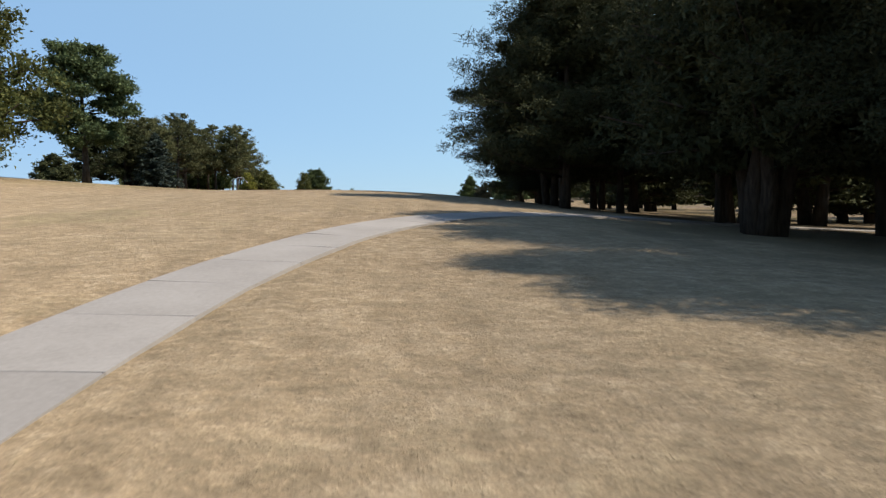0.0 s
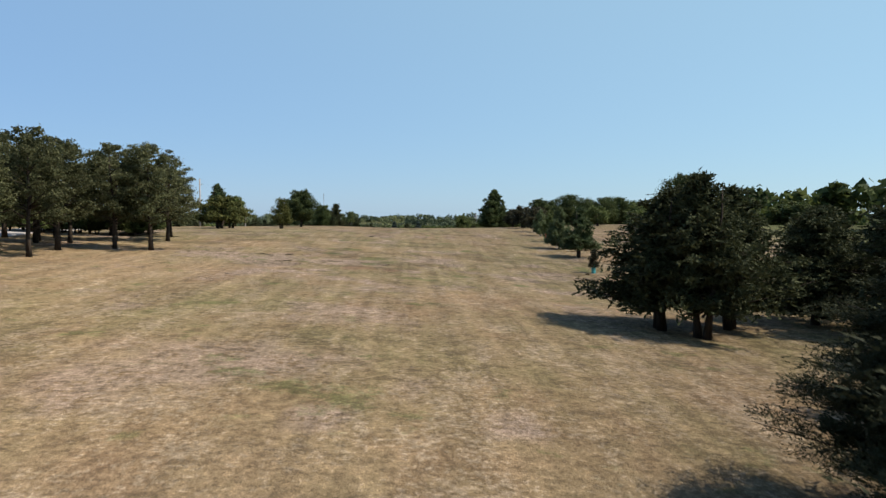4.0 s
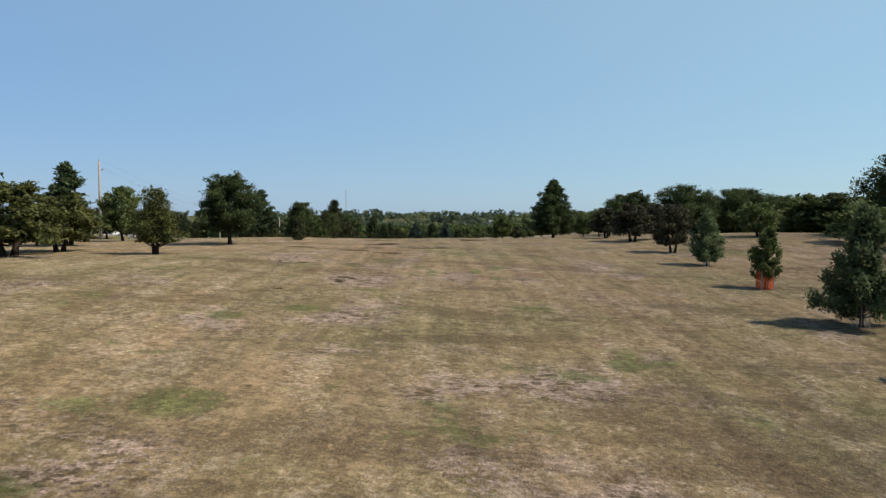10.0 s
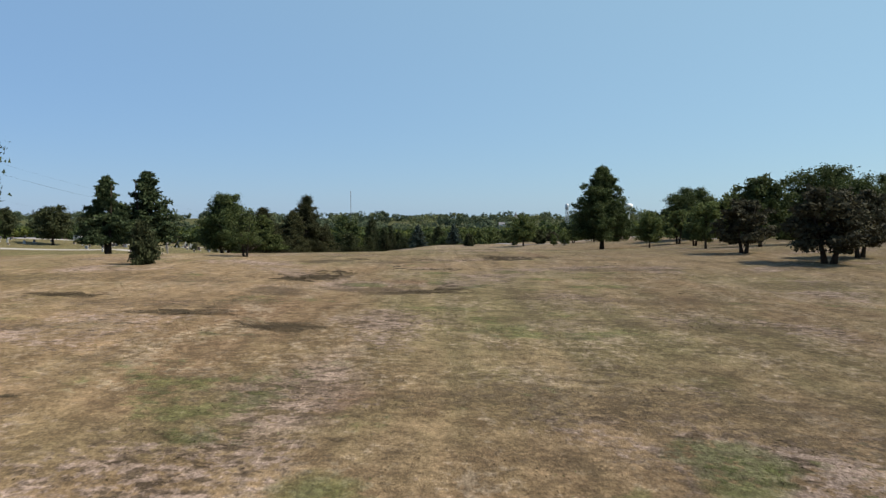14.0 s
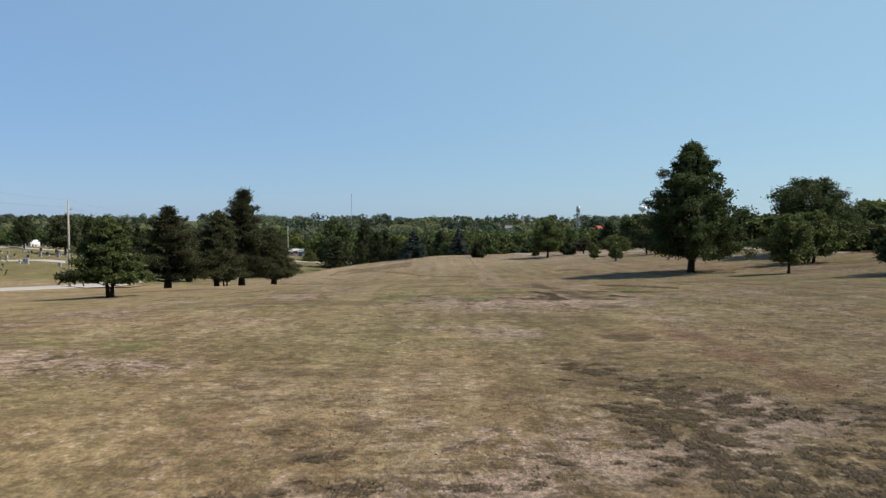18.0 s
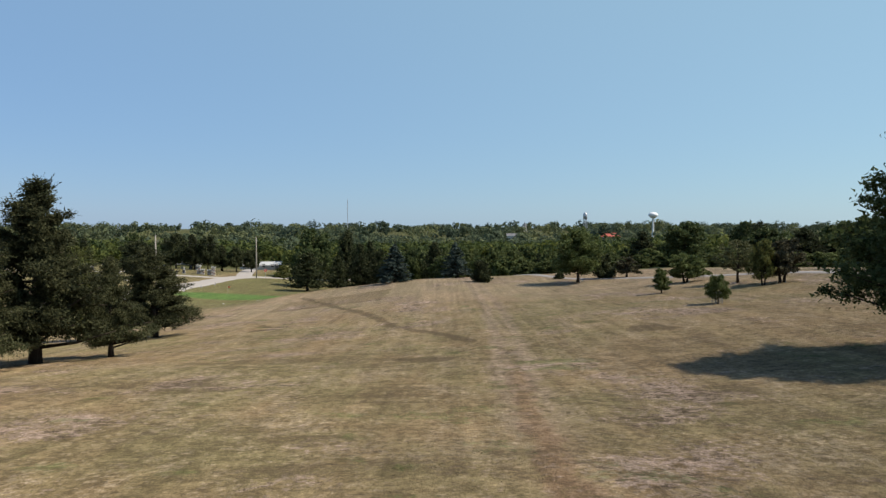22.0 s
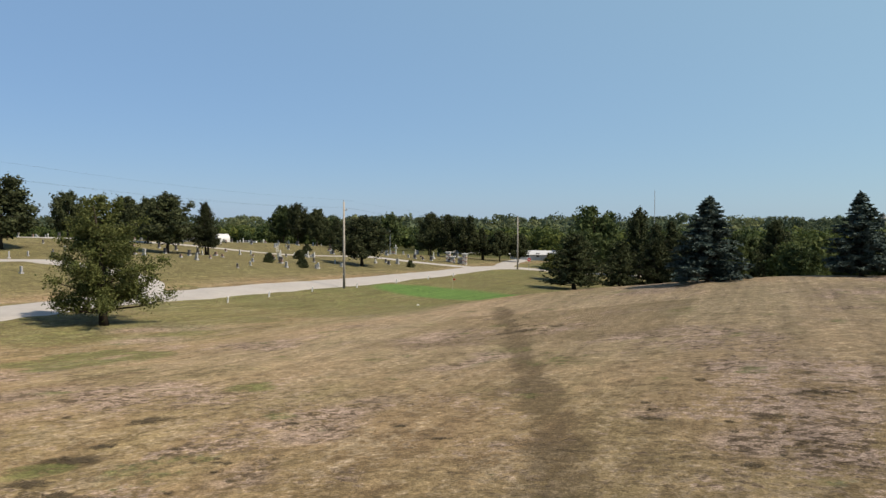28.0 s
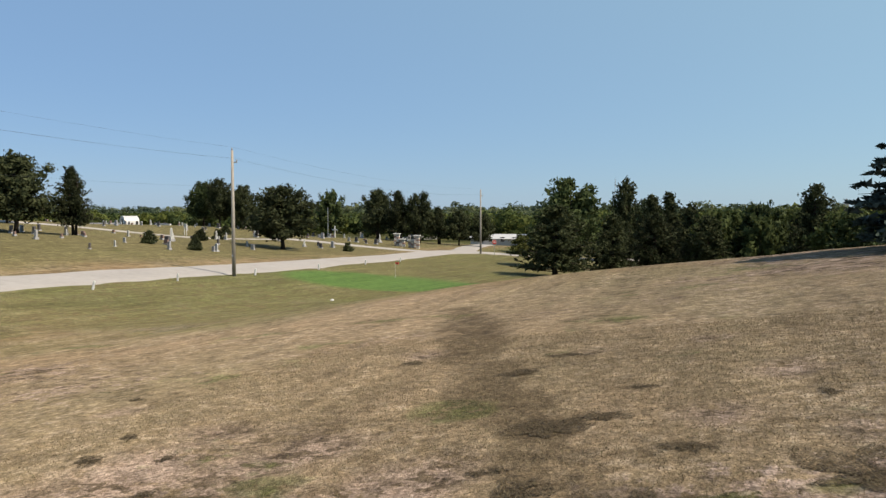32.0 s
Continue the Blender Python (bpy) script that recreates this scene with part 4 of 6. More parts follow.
MATS += [(1.11, 117.68, 0.21, 0.19), (-3.1, 113.36, 0.06, 0.08), (-9.23, 132.17, 1, 0.5), (-2.6, 128.05, 1, 0.5), (0.25, 134.61, 1, 0.5), (-5.15, 129.52, 1, 0.5), (4.74, 172.9, 0.25, 0.29), (5, 172.51, 0.29, 0.39), (5.11, 171.72, 0.28, 0.5), (5.1, 170.53, 0.34, 0.5), (5.08, 169.54, 0.38, 0.5), (4.56, 170.5, 0.21, 0.28), (3.88, 169.17, 0.21, 0.26), (9.91, 180.29, 1, 0.5), (10.59, 178.07, 1, 0.5), (11.3, 177.21, 0.46, 0.5), (7.37, 173.91, 0.34, 0.26), (8.84, 173.96, 0.54, 0.4), (7.69, 171.46, 0.4, 0.5), (6.3, 171.14, 0.28, 0.28), (6.81, 169.59, 0.25, 0.5), (-4.04, 171.44, 0.15, 0.11)]
MATS += [(-3.77, 170.06, 0.26, 0.21), (0.42, 170.87, 0.29, 0.28), (-0.94, 171.24, 0.13, 0.09), (-5.07, 175.35, 0.39, 0.18), (-13.62, 236.28, 0.41, 0.33), (-12.65, 234.31, 0.24, 0.18), (-12.39, 233.5, 0.47, 0.25), (-11.71, 232.19, 0.32, 0.25), (-10.54, 231.71, 0.58, 0.36), (-2.52, 240.96, 0.16, 0.19), (-0.33, 239.99, 0.37, 0.24), (-3.09, 237.68, 0.27, 0.16), (-7.55, 236.76, 0.14, 0.1), (-12.78, 237.83, 0.11, 0.12), (-6.36, 235.99, 0.25, 0.09), (-10.99, 234.5, 0.14, 0.12), (-10.01, 236.72, 0.15, 0.11), (-13.74, 252.32, 0.09, 0.1), (-13.23, 252.22, 0.1, 0.1), (-13.24, 252.35, 0.08, 0.07), (-16.56, 255.1, 0.1, 0.09), (-15.1, 253.55, 0.1, 0.09)]
MATS += [(-14.25, 253.1, 0.07, 0.09), (-12.91, 251.54, 0.18, 0.09), (-13.09, 251.22, 0.15, 0.07), (-12.75, 251.27, 0.13, 0.05), (-13.66, 257.01, 0.17, 0.12), (-11.37, 252.92, 0.08, 0.07), (-11.24, 252.98, 0.06, 0.07), (-10.98, 252.63, 0.15, 0.22), (-14.9, 252.9, 0.15, 0.11), (-9.14, 251.6, 0.21, 0.13), (-9.01, 254.72, 0.07, 0.12), (-10.7, 254.25, 0.18, 0.17), (-10.05, 253.35, 0.16, 0.11), (-10.5, 255.25, 0.14, 0.09), (-11.55, 257.18, 0.27, 0.13), (-9.75, 252.04, 0.15, 0.15), (-11.98, 256.3, 0.21, 0.21), (-0.97, 144.07, 0.27, 0.25), (-1.2, 145.09, 0.21, 0.2), (-0.27, 143.47, 0.11, 0.17), (-0.42, 143.22, 0.15, 0.19), (0.06, 143.62, 0.17, 0.21)]
MATS += [(0.48, 143.88, 0.1, 0.14), (0.49, 143.67, 0.13, 0.13), (0.73, 144, 0.12, 0.07), (0.65, 143.67, 0.09, 0.07), (1.13, 144.1, 0.15, 0.19), (1.18, 143.78, 0.1, 0.17), (1.55, 143.86, 0.12, 0.23), (0.9, 143.78, 0.09, 0.13), (0.33, 151.37, 0.24, 0.25), (-0.18, 152.26, 0.25, 0.16), (0.05, 144.37, 0.06, 0.08), (-0.91, 151.07, 0.35, 0.14), (1.71, 144.26, 0.09, 0.06), (-3.61, 150.13, 0.26, 0.28), (-3.47, 150.71, 0.24, 0.26), (-3.08, 150.19, 0.17, 0.24)]
MATS += [(-8.97, 252.87, 0.42, 0.36), (-10.24, 252.23, 0.36, 0.42), (-10.78, 251.7, 0.3, 0.36), (-11.13, 254.0, 0.28, 0.33)]
WORN += [(-5.2, 147.2, 1.0, 1.3, 0.8), (-4.6, 149.0, 0.9, 1.2, 0.8), (-3.7, 151.0, 0.6, 0.9, 0.7), (3.6, 144.8, 0.5, 0.4, 0.8), (5.2, 146.4, 0.6, 0.5, 0.7)]
SOIL += [(4.8, 154.9, 0.9, 0.7, 0.9), (5.6, 153.7, 0.7, 0.5, 0.9), (4.6, 153.1, 0.5, 0.7, 0.8), (4.2, 152.2, 0.6, 0.8, 0.6), (2.7, 152.3, 1.1, 1.5, 0.7), (1.4, 136.6, 0.7, 0.35, 0.9), (-2.4, 135.7, 1.2, 0.6, 0.7), (-0.6, 135.2, 1.0, 0.5, 0.7), (-4.6, 139.4, 0.5, 0.7, 0.8)]
RUSTY += [(6.4, 160.6, 0.5, 1.1, 0.8), (6.5, 158.2, 0.5, 1.2, 0.8), (6.7, 155.9, 0.7, 0.9, 0.8), (5.0, 156.6, 0.6, 0.7, 0.6), (-0.3, 137.8, 0.8, 0.9, 0.7)]
MOSAIC = [(4.3, 155.1, 0.55, 0.7, 46), (4.9, 154.4, 0.6, 0.5, 34), (5.6, 154.0, 0.8, 0.5, 26), (3.9, 153.9, 0.5, 0.6, 46), (4.0, 152.5, 0.5, 0.9, 80), (5.2, 152.0, 0.5, 0.6, 46), (3.5, 157.0, 0.5, 0.6, 16), (4.3, 151.4, 0.6, 0.5, 36), (6.4, 153.0, 0.5, 0.6, 20),
          (-4.2, 137.7, 0.7, 0.7, 60), (-3.7, 138.6, 0.8, 0.6, 70), (-3.5, 139.8, 0.7, 0.8, 70), (-3.2, 141.3, 0.6, 0.9, 40), (1.1, 135.5, 0.45, 0.4, 30), (0.2, 135.3, 0.4, 0.3, 8)]
clumps = random.Random(88)
for x, y, a, b, n in MOSAIC:  # close-set weed clumps on bare soil
    for i in range(n):
        s_ = clumps.uniform(0.045, 0.115)
        MATS.append((x + clumps.gauss(0, a * 0.6), y + clumps.gauss(0, b * 0.6), s_ * clumps.uniform(1.0, 1.9), s_))
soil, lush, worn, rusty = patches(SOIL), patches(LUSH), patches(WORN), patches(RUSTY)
trench, _ = along([(-15.5, 264), (-13.8, 260), (-12.2, 256), (-10.7, 252.5), (-9.8, 250.3), (-7.6, 244.4), (-5.8, 240.1), (-4.0, 235.0), (-3.4, 233.0), (-1.2, 225.7), (2.5, 218.1), (3.5, 214.6)], px, py)
worn = np.maximum(worn, 0.66 * smoothstep(0.7, 0.3, trench + (blur_noise(px, py, 0.9, 8) - 0.5) * 0.6))
track, _ = along([(6.1, 168.9), (6.0, 170.3), (5.8, 172.5), (5.6, 174.9), (5.6, 178.8), (5.2, 183.2), (4.2, 189.0), (4.6, 198.5), (5.4, 213.7), (5.9, 227.5), (6.2, 245), (5, 268)], px, py)
rusty = np.maximum(rusty, 0.6 * smoothstep(0.7, 0.25, track + (blur_noise(px, py, 0.8, 9) - 0.5) * 0.5) * smoothstep(215, 200, py))
soil = np.maximum(soil, 0.5 * smoothstep(0.5, 0.2, np.abs(track - 0.55) + (blur_noise(px, py, 0.8, 9) - 0.5) * 0.5) * smoothstep(185, 205, py))

n_y, n_x = PX.shape
ix = np.arange(n_y * n_x).reshape(n_y, n_x)
quads = np.stack([ix[:-1, :-1], ix[:-1, 1:], ix[1:, 1:], ix[1:, :-1]], -1).reshape(-1, 4)
pz = pz + 0.03 * (blur_noise(px, py, 1.4, 11) - 0.5) + 0.05 * (blur_noise(px, py, 4.0, 12) - 0.5) - 0.04 * soil - 0.03 * worn
cart_d, _ = along([tuple(p) for p in CART[::3]], px, py)
pz = pz - 0.035 * smoothstep(1.0, 0.5, cart_d)



def on_grid(values, x, y):
    """Values of the ground's grid between its lines."""
    grid = values.reshape(n_y, n_x)
    i, j = np.clip(np.searchsorted(gx, x) - 1, 0, n_x - 2), np.clip(np.searchsorted(gy, y) - 1, 0, n_y - 2)
    u, v = (x - gx[i]) / (gx[i + 1] - gx[i]), (y - gy[j]) / (gy[j + 1] - gy[j])
    return (grid[j, i] * (1 - u) + grid[j, i + 1] * u) * (1 - v) + (grid[j + 1, i] * (1 - u) + grid[j + 1, i + 1] * u) * v


def surface_z(x, y):
    """The height of the finished ground, hollows included."""
    return on_grid(pz, x, y)


gm = Mat("dry_grass_ground", rough=0.95, spec=0.08)
gm.b.inputs["Diffuse Roughness"].default_value = 0.7
at = gm.coords()


def cover(fac, lo, hi, top=1.0):
    return gm.ramp(fac, [(lo, 0.0), (hi, top)])


def ragged(name):
    """A patch's strength with a broken, tufted edge."""
    a = gm.attribute(name)
    return gm.math("MULTIPLY", a, gm.math("MULTIPLY", cover(gm.mix(0.55, a, body), 0.4, 0.46), cover(body, 0.41, 0.47)))


def tone(fac, dark, light, lo=0.36, hi=0.64):
    return gm.ramp(fac, [(lo, dark), (hi, light)])


stripe = gm.coords((1.1, 0.12, 1))
drift = gm.noise(0.06, 5, 0.6, at, 0.4)
patch = gm.noise(0.23, 7, 0.68, at)
comb = gm.noise(0.8, 5, 0.6, stripe)
clump = gm.noise(1.6, 7, 0.7, at)
tuft = gm.noise(6.0, 5, 0.7, at)
fine = gm.noise(26, 4, 0.7, at)
body = gm.mix(0.45, clump, tuft)
straw = tone(gm.mix(0.5, patch, body), (0.155, 0.103, 0.054), (0.29, 0.205, 0.118))
olive = tone(body, (0.115, 0.093, 0.043), (0.205, 0.168, 0.084))
rust = tone(body, (0.116, 0.066, 0.038), (0.215, 0.132, 0.08))
mow = gm.noise(1.0, 4, 0.6, gm.coords((1.7, 0.035, 1)))
mat = gm.noise(4.2, 4, 0.62, gm.coords((0.9, 1.0, 1)), 0.3)
earth = tone(gm.mix(0.5, tuft, fine), (0.21, 0.15, 0.11), (0.331, 0.25, 0.195), 0.4, 0.6)
pale = tone(tuft, (0.212, 0.157, 0.1), (0.352, 0.275, 0.188))
c = gm.mix(gm.math("MULTIPLY", cover(gm.mix(0.4, drift, gm.mix(0.5, comb, patch)), 0.43, 0.56, 0.9), gm.attribute("dull")), straw, olive)
c = gm.mix(cover(gm.noise(0.13, 6, 0.66, gm.coords((1.3, 0.6, 1))), 0.5, 0.64, 0.45), c, rust)
c = gm.mix(cover(gm.mix(0.5, gm.noise(0.6, 7, 0.75, gm.coords((1.1, 0.5, 1))), tuft), 0.515, 0.565, 0.75), c, pale)
c = gm.mix(gm.attribute("sunny"), c, pale)
c = gm.mix(gm.attribute("late"), c, olive)
c = gm.mix(ragged("rusty"), c, rust)
thin = cover(gm.mix(0.3, gm.noise(0.17, 6, 0.66, at), tuft), 0.545, 0.58)
thin = gm.math("MAXIMUM", gm.math("MULTIPLY", thin, gm.attribute("bare")), gm.attribute("soil"))
c = gm.mix(gm.math("MULTIPLY", thin, cover(body, 0.43, 0.48)), c, earth)
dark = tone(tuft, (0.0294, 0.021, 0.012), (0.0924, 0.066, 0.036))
weeds = cover(gm.mix(0.35, gm.noise(2.4, 5, 0.66, gm.coords((0.8, 1.3, 1))), tuft), 0.545, 0.57, 0.9)
strip = gm.math("MULTIPLY", cover(gm.noise(0.16, 5, 0.66, gm.coords((0.7, 1.5, 1), turn=0.25)), 0.54, 0.6), gm.attribute("weedy"))
c = gm.mix(gm.math("MULTIPLY", weeds, gm.math("MAXIMUM", cover(patch, 0.49, 0.6, 0.7), thin)), c, dark)
rosettes = cover(gm.mix(0.25, gm.noise(4.6, 3, 0.6, gm.coords((0.8, 1.2, 1))), tuft), 0.53, 0.555, 0.85)
c = gm.mix(gm.math("MULTIPLY", rosettes, gm.math("MULTIPLY", thin, cover(patch, 0.44, 0.52))), c, dark)
c = gm.mix(gm.math("MULTIPLY", strip, cover(gm.mix(0.5, tuft, clump), 0.47, 0.505, 0.65)), c, dark)
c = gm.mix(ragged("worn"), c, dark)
grass = tone(body, (0.042, 0.054, 0.015), (0.118, 0.13, 0.042))
green_bits = cover(gm.mix(0.25, gm.noise(0.35, 5, 0.66, gm.coords((1, 1.2, 1))), tuft), 0.58, 0.63, 0.65)
green_bits = gm.math("MULTIPLY", green_bits, gm.attribute("dull"))
c = gm.mix(gm.math("MAXIMUM", green_bits, ragged("lush")), c, grass)
c = gm.mix(gm.attribute("green"), c, gm.ramp(patch, [(0.3, (0.068, 0.118, 0.03)), (0.7, (0.098, 0.155, 0.042))]))
# darker brown-green beyond the far and east edges, weaker over the cemetery
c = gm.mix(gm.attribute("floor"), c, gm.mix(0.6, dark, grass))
crisp = gm.noise(10.0, 6, 0.82, at)
c = gm.mix(1.0, c, gm.ramp(fine, [(0.34, 0.64), (0.66, 1.34)]), "MULTIPLY")
c = gm.mix(1.0, c, gm.ramp(gm.noise(60, 3, 0.7, at), [(0.34, 0.66), (0.66, 1.36)]), "MULTIPLY")
c = gm.mix(1.0, c, gm.ramp(gm.mix(0.3, crisp, clump), [(0.41, 0.66), (0.59, 1.3)]), "MULTIPLY")
c = gm.mix(1.0, c, gm.ramp(mat, [(0.4, 0.8), (0.5, 1.0), (0.62, 1.14)]), "MULTIPLY")
c = gm.mix(1.0, c, gm.ramp(mow, [(0.34, 0.84), (0.66, 1.15)]), "MULTIPLY")
c = gm.mix(1.0, c, gm.ramp(patch, [(0.3, 1.14), (0.7, 0.86)]), "MULTIPLY")
c = gm.mix(gm.attribute("calm"), c, tone(gm.mix(0.5, patch, clump), (0.23, 0.172, 0.108), (0.34, 0.268, 0.18)))
gm.color(c).bump(gm.mix(0.5, tuft, crisp), 0.9, 0.07)
GROUND = gm.m

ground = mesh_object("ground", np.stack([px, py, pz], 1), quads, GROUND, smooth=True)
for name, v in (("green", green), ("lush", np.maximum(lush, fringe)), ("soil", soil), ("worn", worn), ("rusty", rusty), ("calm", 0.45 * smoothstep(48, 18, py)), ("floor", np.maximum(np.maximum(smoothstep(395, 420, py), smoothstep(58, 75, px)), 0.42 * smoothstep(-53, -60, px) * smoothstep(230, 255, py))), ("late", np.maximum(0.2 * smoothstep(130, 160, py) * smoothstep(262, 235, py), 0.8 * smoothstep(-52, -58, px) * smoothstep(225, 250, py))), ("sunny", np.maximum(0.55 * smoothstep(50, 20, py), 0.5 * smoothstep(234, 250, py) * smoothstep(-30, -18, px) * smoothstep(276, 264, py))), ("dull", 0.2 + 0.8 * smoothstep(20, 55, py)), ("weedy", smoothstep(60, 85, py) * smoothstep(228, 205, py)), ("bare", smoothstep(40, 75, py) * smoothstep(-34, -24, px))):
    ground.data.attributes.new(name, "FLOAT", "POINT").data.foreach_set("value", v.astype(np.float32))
tagged(ground, "sun-dried rolling lawn with bare patches and thin green spots", "ground", kind="structure")


def ribbon(name, line, width, material, lift, label, uneven=0.0):
    """A flat strip that follows the ground along a line."""
    d = np.gradient(line, axis=0)
    d /= np.linalg.norm(d, axis=1)[:, None]
    nrm = np.stack([-d[:, 1], d[:, 0]], 1)
    rows = []
    r = np.random.default_rng(len(line))
    cols = np.linspace(-0.5, 0.5, 7)
    for k in cols:
        e = line + nrm * (k * width + (r.normal(0, uneven, (len(line), 1)) if abs(k) == 0.5 else 0))
        z = lay(e[:, 0], e[:, 1]) + lift * (1 if abs(k) < 0.5 else -1.5) + 0.1 * (0.25 - k * k)
        rows.append(np.column_stack([e, z]))
    v = np.stack(rows, 1).reshape(-1, 3)
    i = np.arange(len(line) * 7).reshape(-1, 7)
    f = np.stack([i[:-1, :-1], i[:-1, 1:], i[1:, 1:], i[1:, :-1]], -1).reshape(-1, 4)
    return tagged(mesh_object(name, v, f, material, smooth=True), label, "road", kind="structure")


ribbon("road", ROADLINE, 6.2, ROAD, 0.06, "pale gravel road with soft uneven edges", 0.25)
ribbon("road_branch", BRANCH, 4.2, ROAD, 0.065, "pale gravel drive into the cemetery", 0.2)
ribbon("road_lane", LANE, 3.2, ROAD, 0.055, "narrow pale drive through the cemetery gate", 0.15)
ribbon("east_path", EAST_PATH, 1.5, CONCRETE, 0.05, "pale concrete cart path along the wood")
ribbon("road_fork", FORK, 5.0, ROAD, 0.05, "pale gravel side road", 0.2)

# cart path of concrete slabs
cart = new("cart_path")
tagged(cart, "narrow curving concrete cart path with saw-cut joints", "path", kind="structure")
W = 1.16
for i in range(0, len(CART) - 4, 4):
    seg = CART[i:i + 5]
    d = np.gradient(CART, axis=0)[i:i + 5]
    d /= np.linalg.norm(d, axis=1)[:, None]
    nrm = np.stack([-d[:, 1], d[:, 0]], 1)
    seg = seg.copy()
    seg[0] += d[0] * 0.004
    seg[-1] -= d[-1] * 0.004
    l, r = seg + nrm * W / 2, seg - nrm * W / 2
    tilt = random.uniform(-0.003, 0.003)
    top = [np.column_stack([e, lay(e[:, 0], e[:, 1]) + 0.006 + s * tilt]) for e, s in ((l, 1), (r, -1))]
    v = np.concatenate([top[0], top[1], top[0] - [0, 0, 0.14], top[1] - [0, 0, 0.14]])
    n = 5
    f = []
    for k in range(n - 1):
        f += [(k, n + k, n + k + 1, k + 1), (2 * n + k, k, k + 1, 2 * n + k + 1), (n + k, 3 * n + k, 3 * n + k + 1, n + k + 1)]
    f += [(0, 2 * n, 3 * n, n), (n - 1, 2 * n - 1, 4 * n - 1, 3 * n - 1)]
    mesh_object("slab", v, f, CONCRETE, cart)
bed = np.gradient(CART, axis=0)
bed /= np.linalg.norm(bed, axis=1)[:, None]
bn = np.stack([-bed[:, 1], bed[:, 0]], 1)
bl, br = CART + bn * (W / 2 - 0.03), CART - bn * (W / 2 - 0.03)
bv = np.concatenate([np.column_stack([e, lay(e[:, 0], e[:, 1]) - 0.008]) for e in (bl, br)])
n = len(CART)
mesh_object("joint_filling", bv, [(k, n + k, n + k + 1, k + 1) for k in range(n - 1)], JOINT, cart)

# ---------------------------------------------------------------- trees by the start
G1 = "dark cedars beside the path"
tree("nearcedar", 6.5, 27.0, 9.8, 4.2, group=G1)
long_cedar = tree("nearcedar", 7.4, 33.6, 10.0, 4.5, group=G1)
# one long bough of it reaches out over the lawn
r = np.random.default_rng(61)
reach = np.linspace(0, 1, 9)[:, None]
lobes = np.column_stack([(1 - reach) * (-2.2, -0.2, 4.8) + reach * (-4.6, -0.6, 5.2) + r.normal(0, 0.14, (9, 3)), np.linspace(0.95, 0.4, 9), np.full(9, 0.6)])
sprays = crown_verts(lobes, STYLES["fine_ragged"], 26000, 0.045, r) + (7.4, 33.6, ground_z(7.4, 33.6))
bough = mesh_object("bough", sprays, np.arange(len(sprays)).reshape(-1, 3), LEAF_NEAR, long_cedar, "long bough reaching over the lawn")
bough.matrix_parent_inverse = Matrix.LocRotScale(long_cedar.location, long_cedar.rotation_euler, long_cedar.scale).inverted()
tree("nearcedar", 11.0, 7.8, 11.5, 4.3, group=G1)
tree("nearcedar", 10.6, 12.0, 11.0, 4.2, group=G1)
# the one at 13.5, 17.0 is added to deepen the shade below
for row in ((13.5, 17.0, 12.0, 3.8), (10.0, 31.2, 11.5, 4.0), (13.2, 26.8, 12.0, 4.2), (10.6, 36.8, 10.2, 4.1), (11.0, 23.5, 12.0, 3.2)):
    tree("ragged", *row, group=G1)
# those at x 16.5, 18.0 and 20 stand unseen, added to block skylight
for row in ((15.5, 21.0, 12.5, 4.2), (16.5, 7.5, 12.0, 4.6), (18.0, 12.5, 12.0, 4.6), (13.5, 39.5, 11.0, 4.5), (18.5, 30.5, 11.0, 5.0), (20, 17.0, 12.0, 5.0), (21.0, 38.0, 10.0, 4.2)):
    tree("juniper", *row, group=G1)
for row in ((25.5, 39, 8, 4), (28.5, 41, 8, 4), (31, 33, 8, 3.8), (26, 27, 9, 4), (33, 47, 7, 3.5), (24, 50, 7.5, 3.5), (36, 26, 9, 4.5), (17, 47, 8, 3.6), (30, 58, 7.5, 3.8), (22, 60, 7, 3.4), (40, 40, 8, 4.2), (41, 55, 7, 4), (36, 68, 7, 3.8), (28, 70, 6.5, 3.4), (45, 30, 8, 4.2), (20, 54, 6.5, 3.0)):
    tree("cedar", *row, group=G1)
tree("bigelm", -23.0, 38.5, 12.2, 4.9)
tree("tallpine", -24.8, 58.6, 11.2, 4.0)
tree("cedar", -33.0, 79.0, 6.5, 3.2)
tree("juniper", -24.2, 66.0, 5.6, 3.0)
tree("cedar", -24.5, 70.5, 5.0, 2.3)
tree("darkbush", -35, 75, 2.8, 2.3)
tree("spruce", -21.3, 64.8, 4.9, 2.2)
tree("shrub", -8.1, 39.5, 0.95, 0.45)
for row in ((-22.8, 76, 7.6, 2.4), (-20.9, 84, 7.4, 2.3), (-18.5, 84.4, 7.6, 2.6), (-25.5, 87, 7.2, 2.5), (-23.5, 90.5, 7.6, 2.4), (-21.3, 97.3, 6.2, 2.0), (-27, 80, 7.4, 2.5), (-20.0, 92.5, 7.0, 2.4), (-29, 92, 6.5, 2.5), (-25, 72.5, 6.6, 2.8), (-27.5, 86, 7.2, 2.8), (-30, 83, 7.4, 3.0), (-23.5, 81, 7.4, 2.8), (-32, 90, 7.0, 3.0), (-26.5, 97, 6.4, 2.6)):
    tree("dryoak", row[0], row[1], row[2] * 1.04, row[3] * 1.12, group="oaks by the road")
tree("bare", -28.3, 88, 9.0, 2.4)
for i in range(22):
    w = random.Random(700 + i)
    tree("low", w.uniform(-37, -21.5), 99 + w.uniform(-1.5, 5), w.uniform(1.8, 2.9), w.uniform(1.2, 1.9), group="undergrowth behind the oaks", label="low green scrub under the oaks")
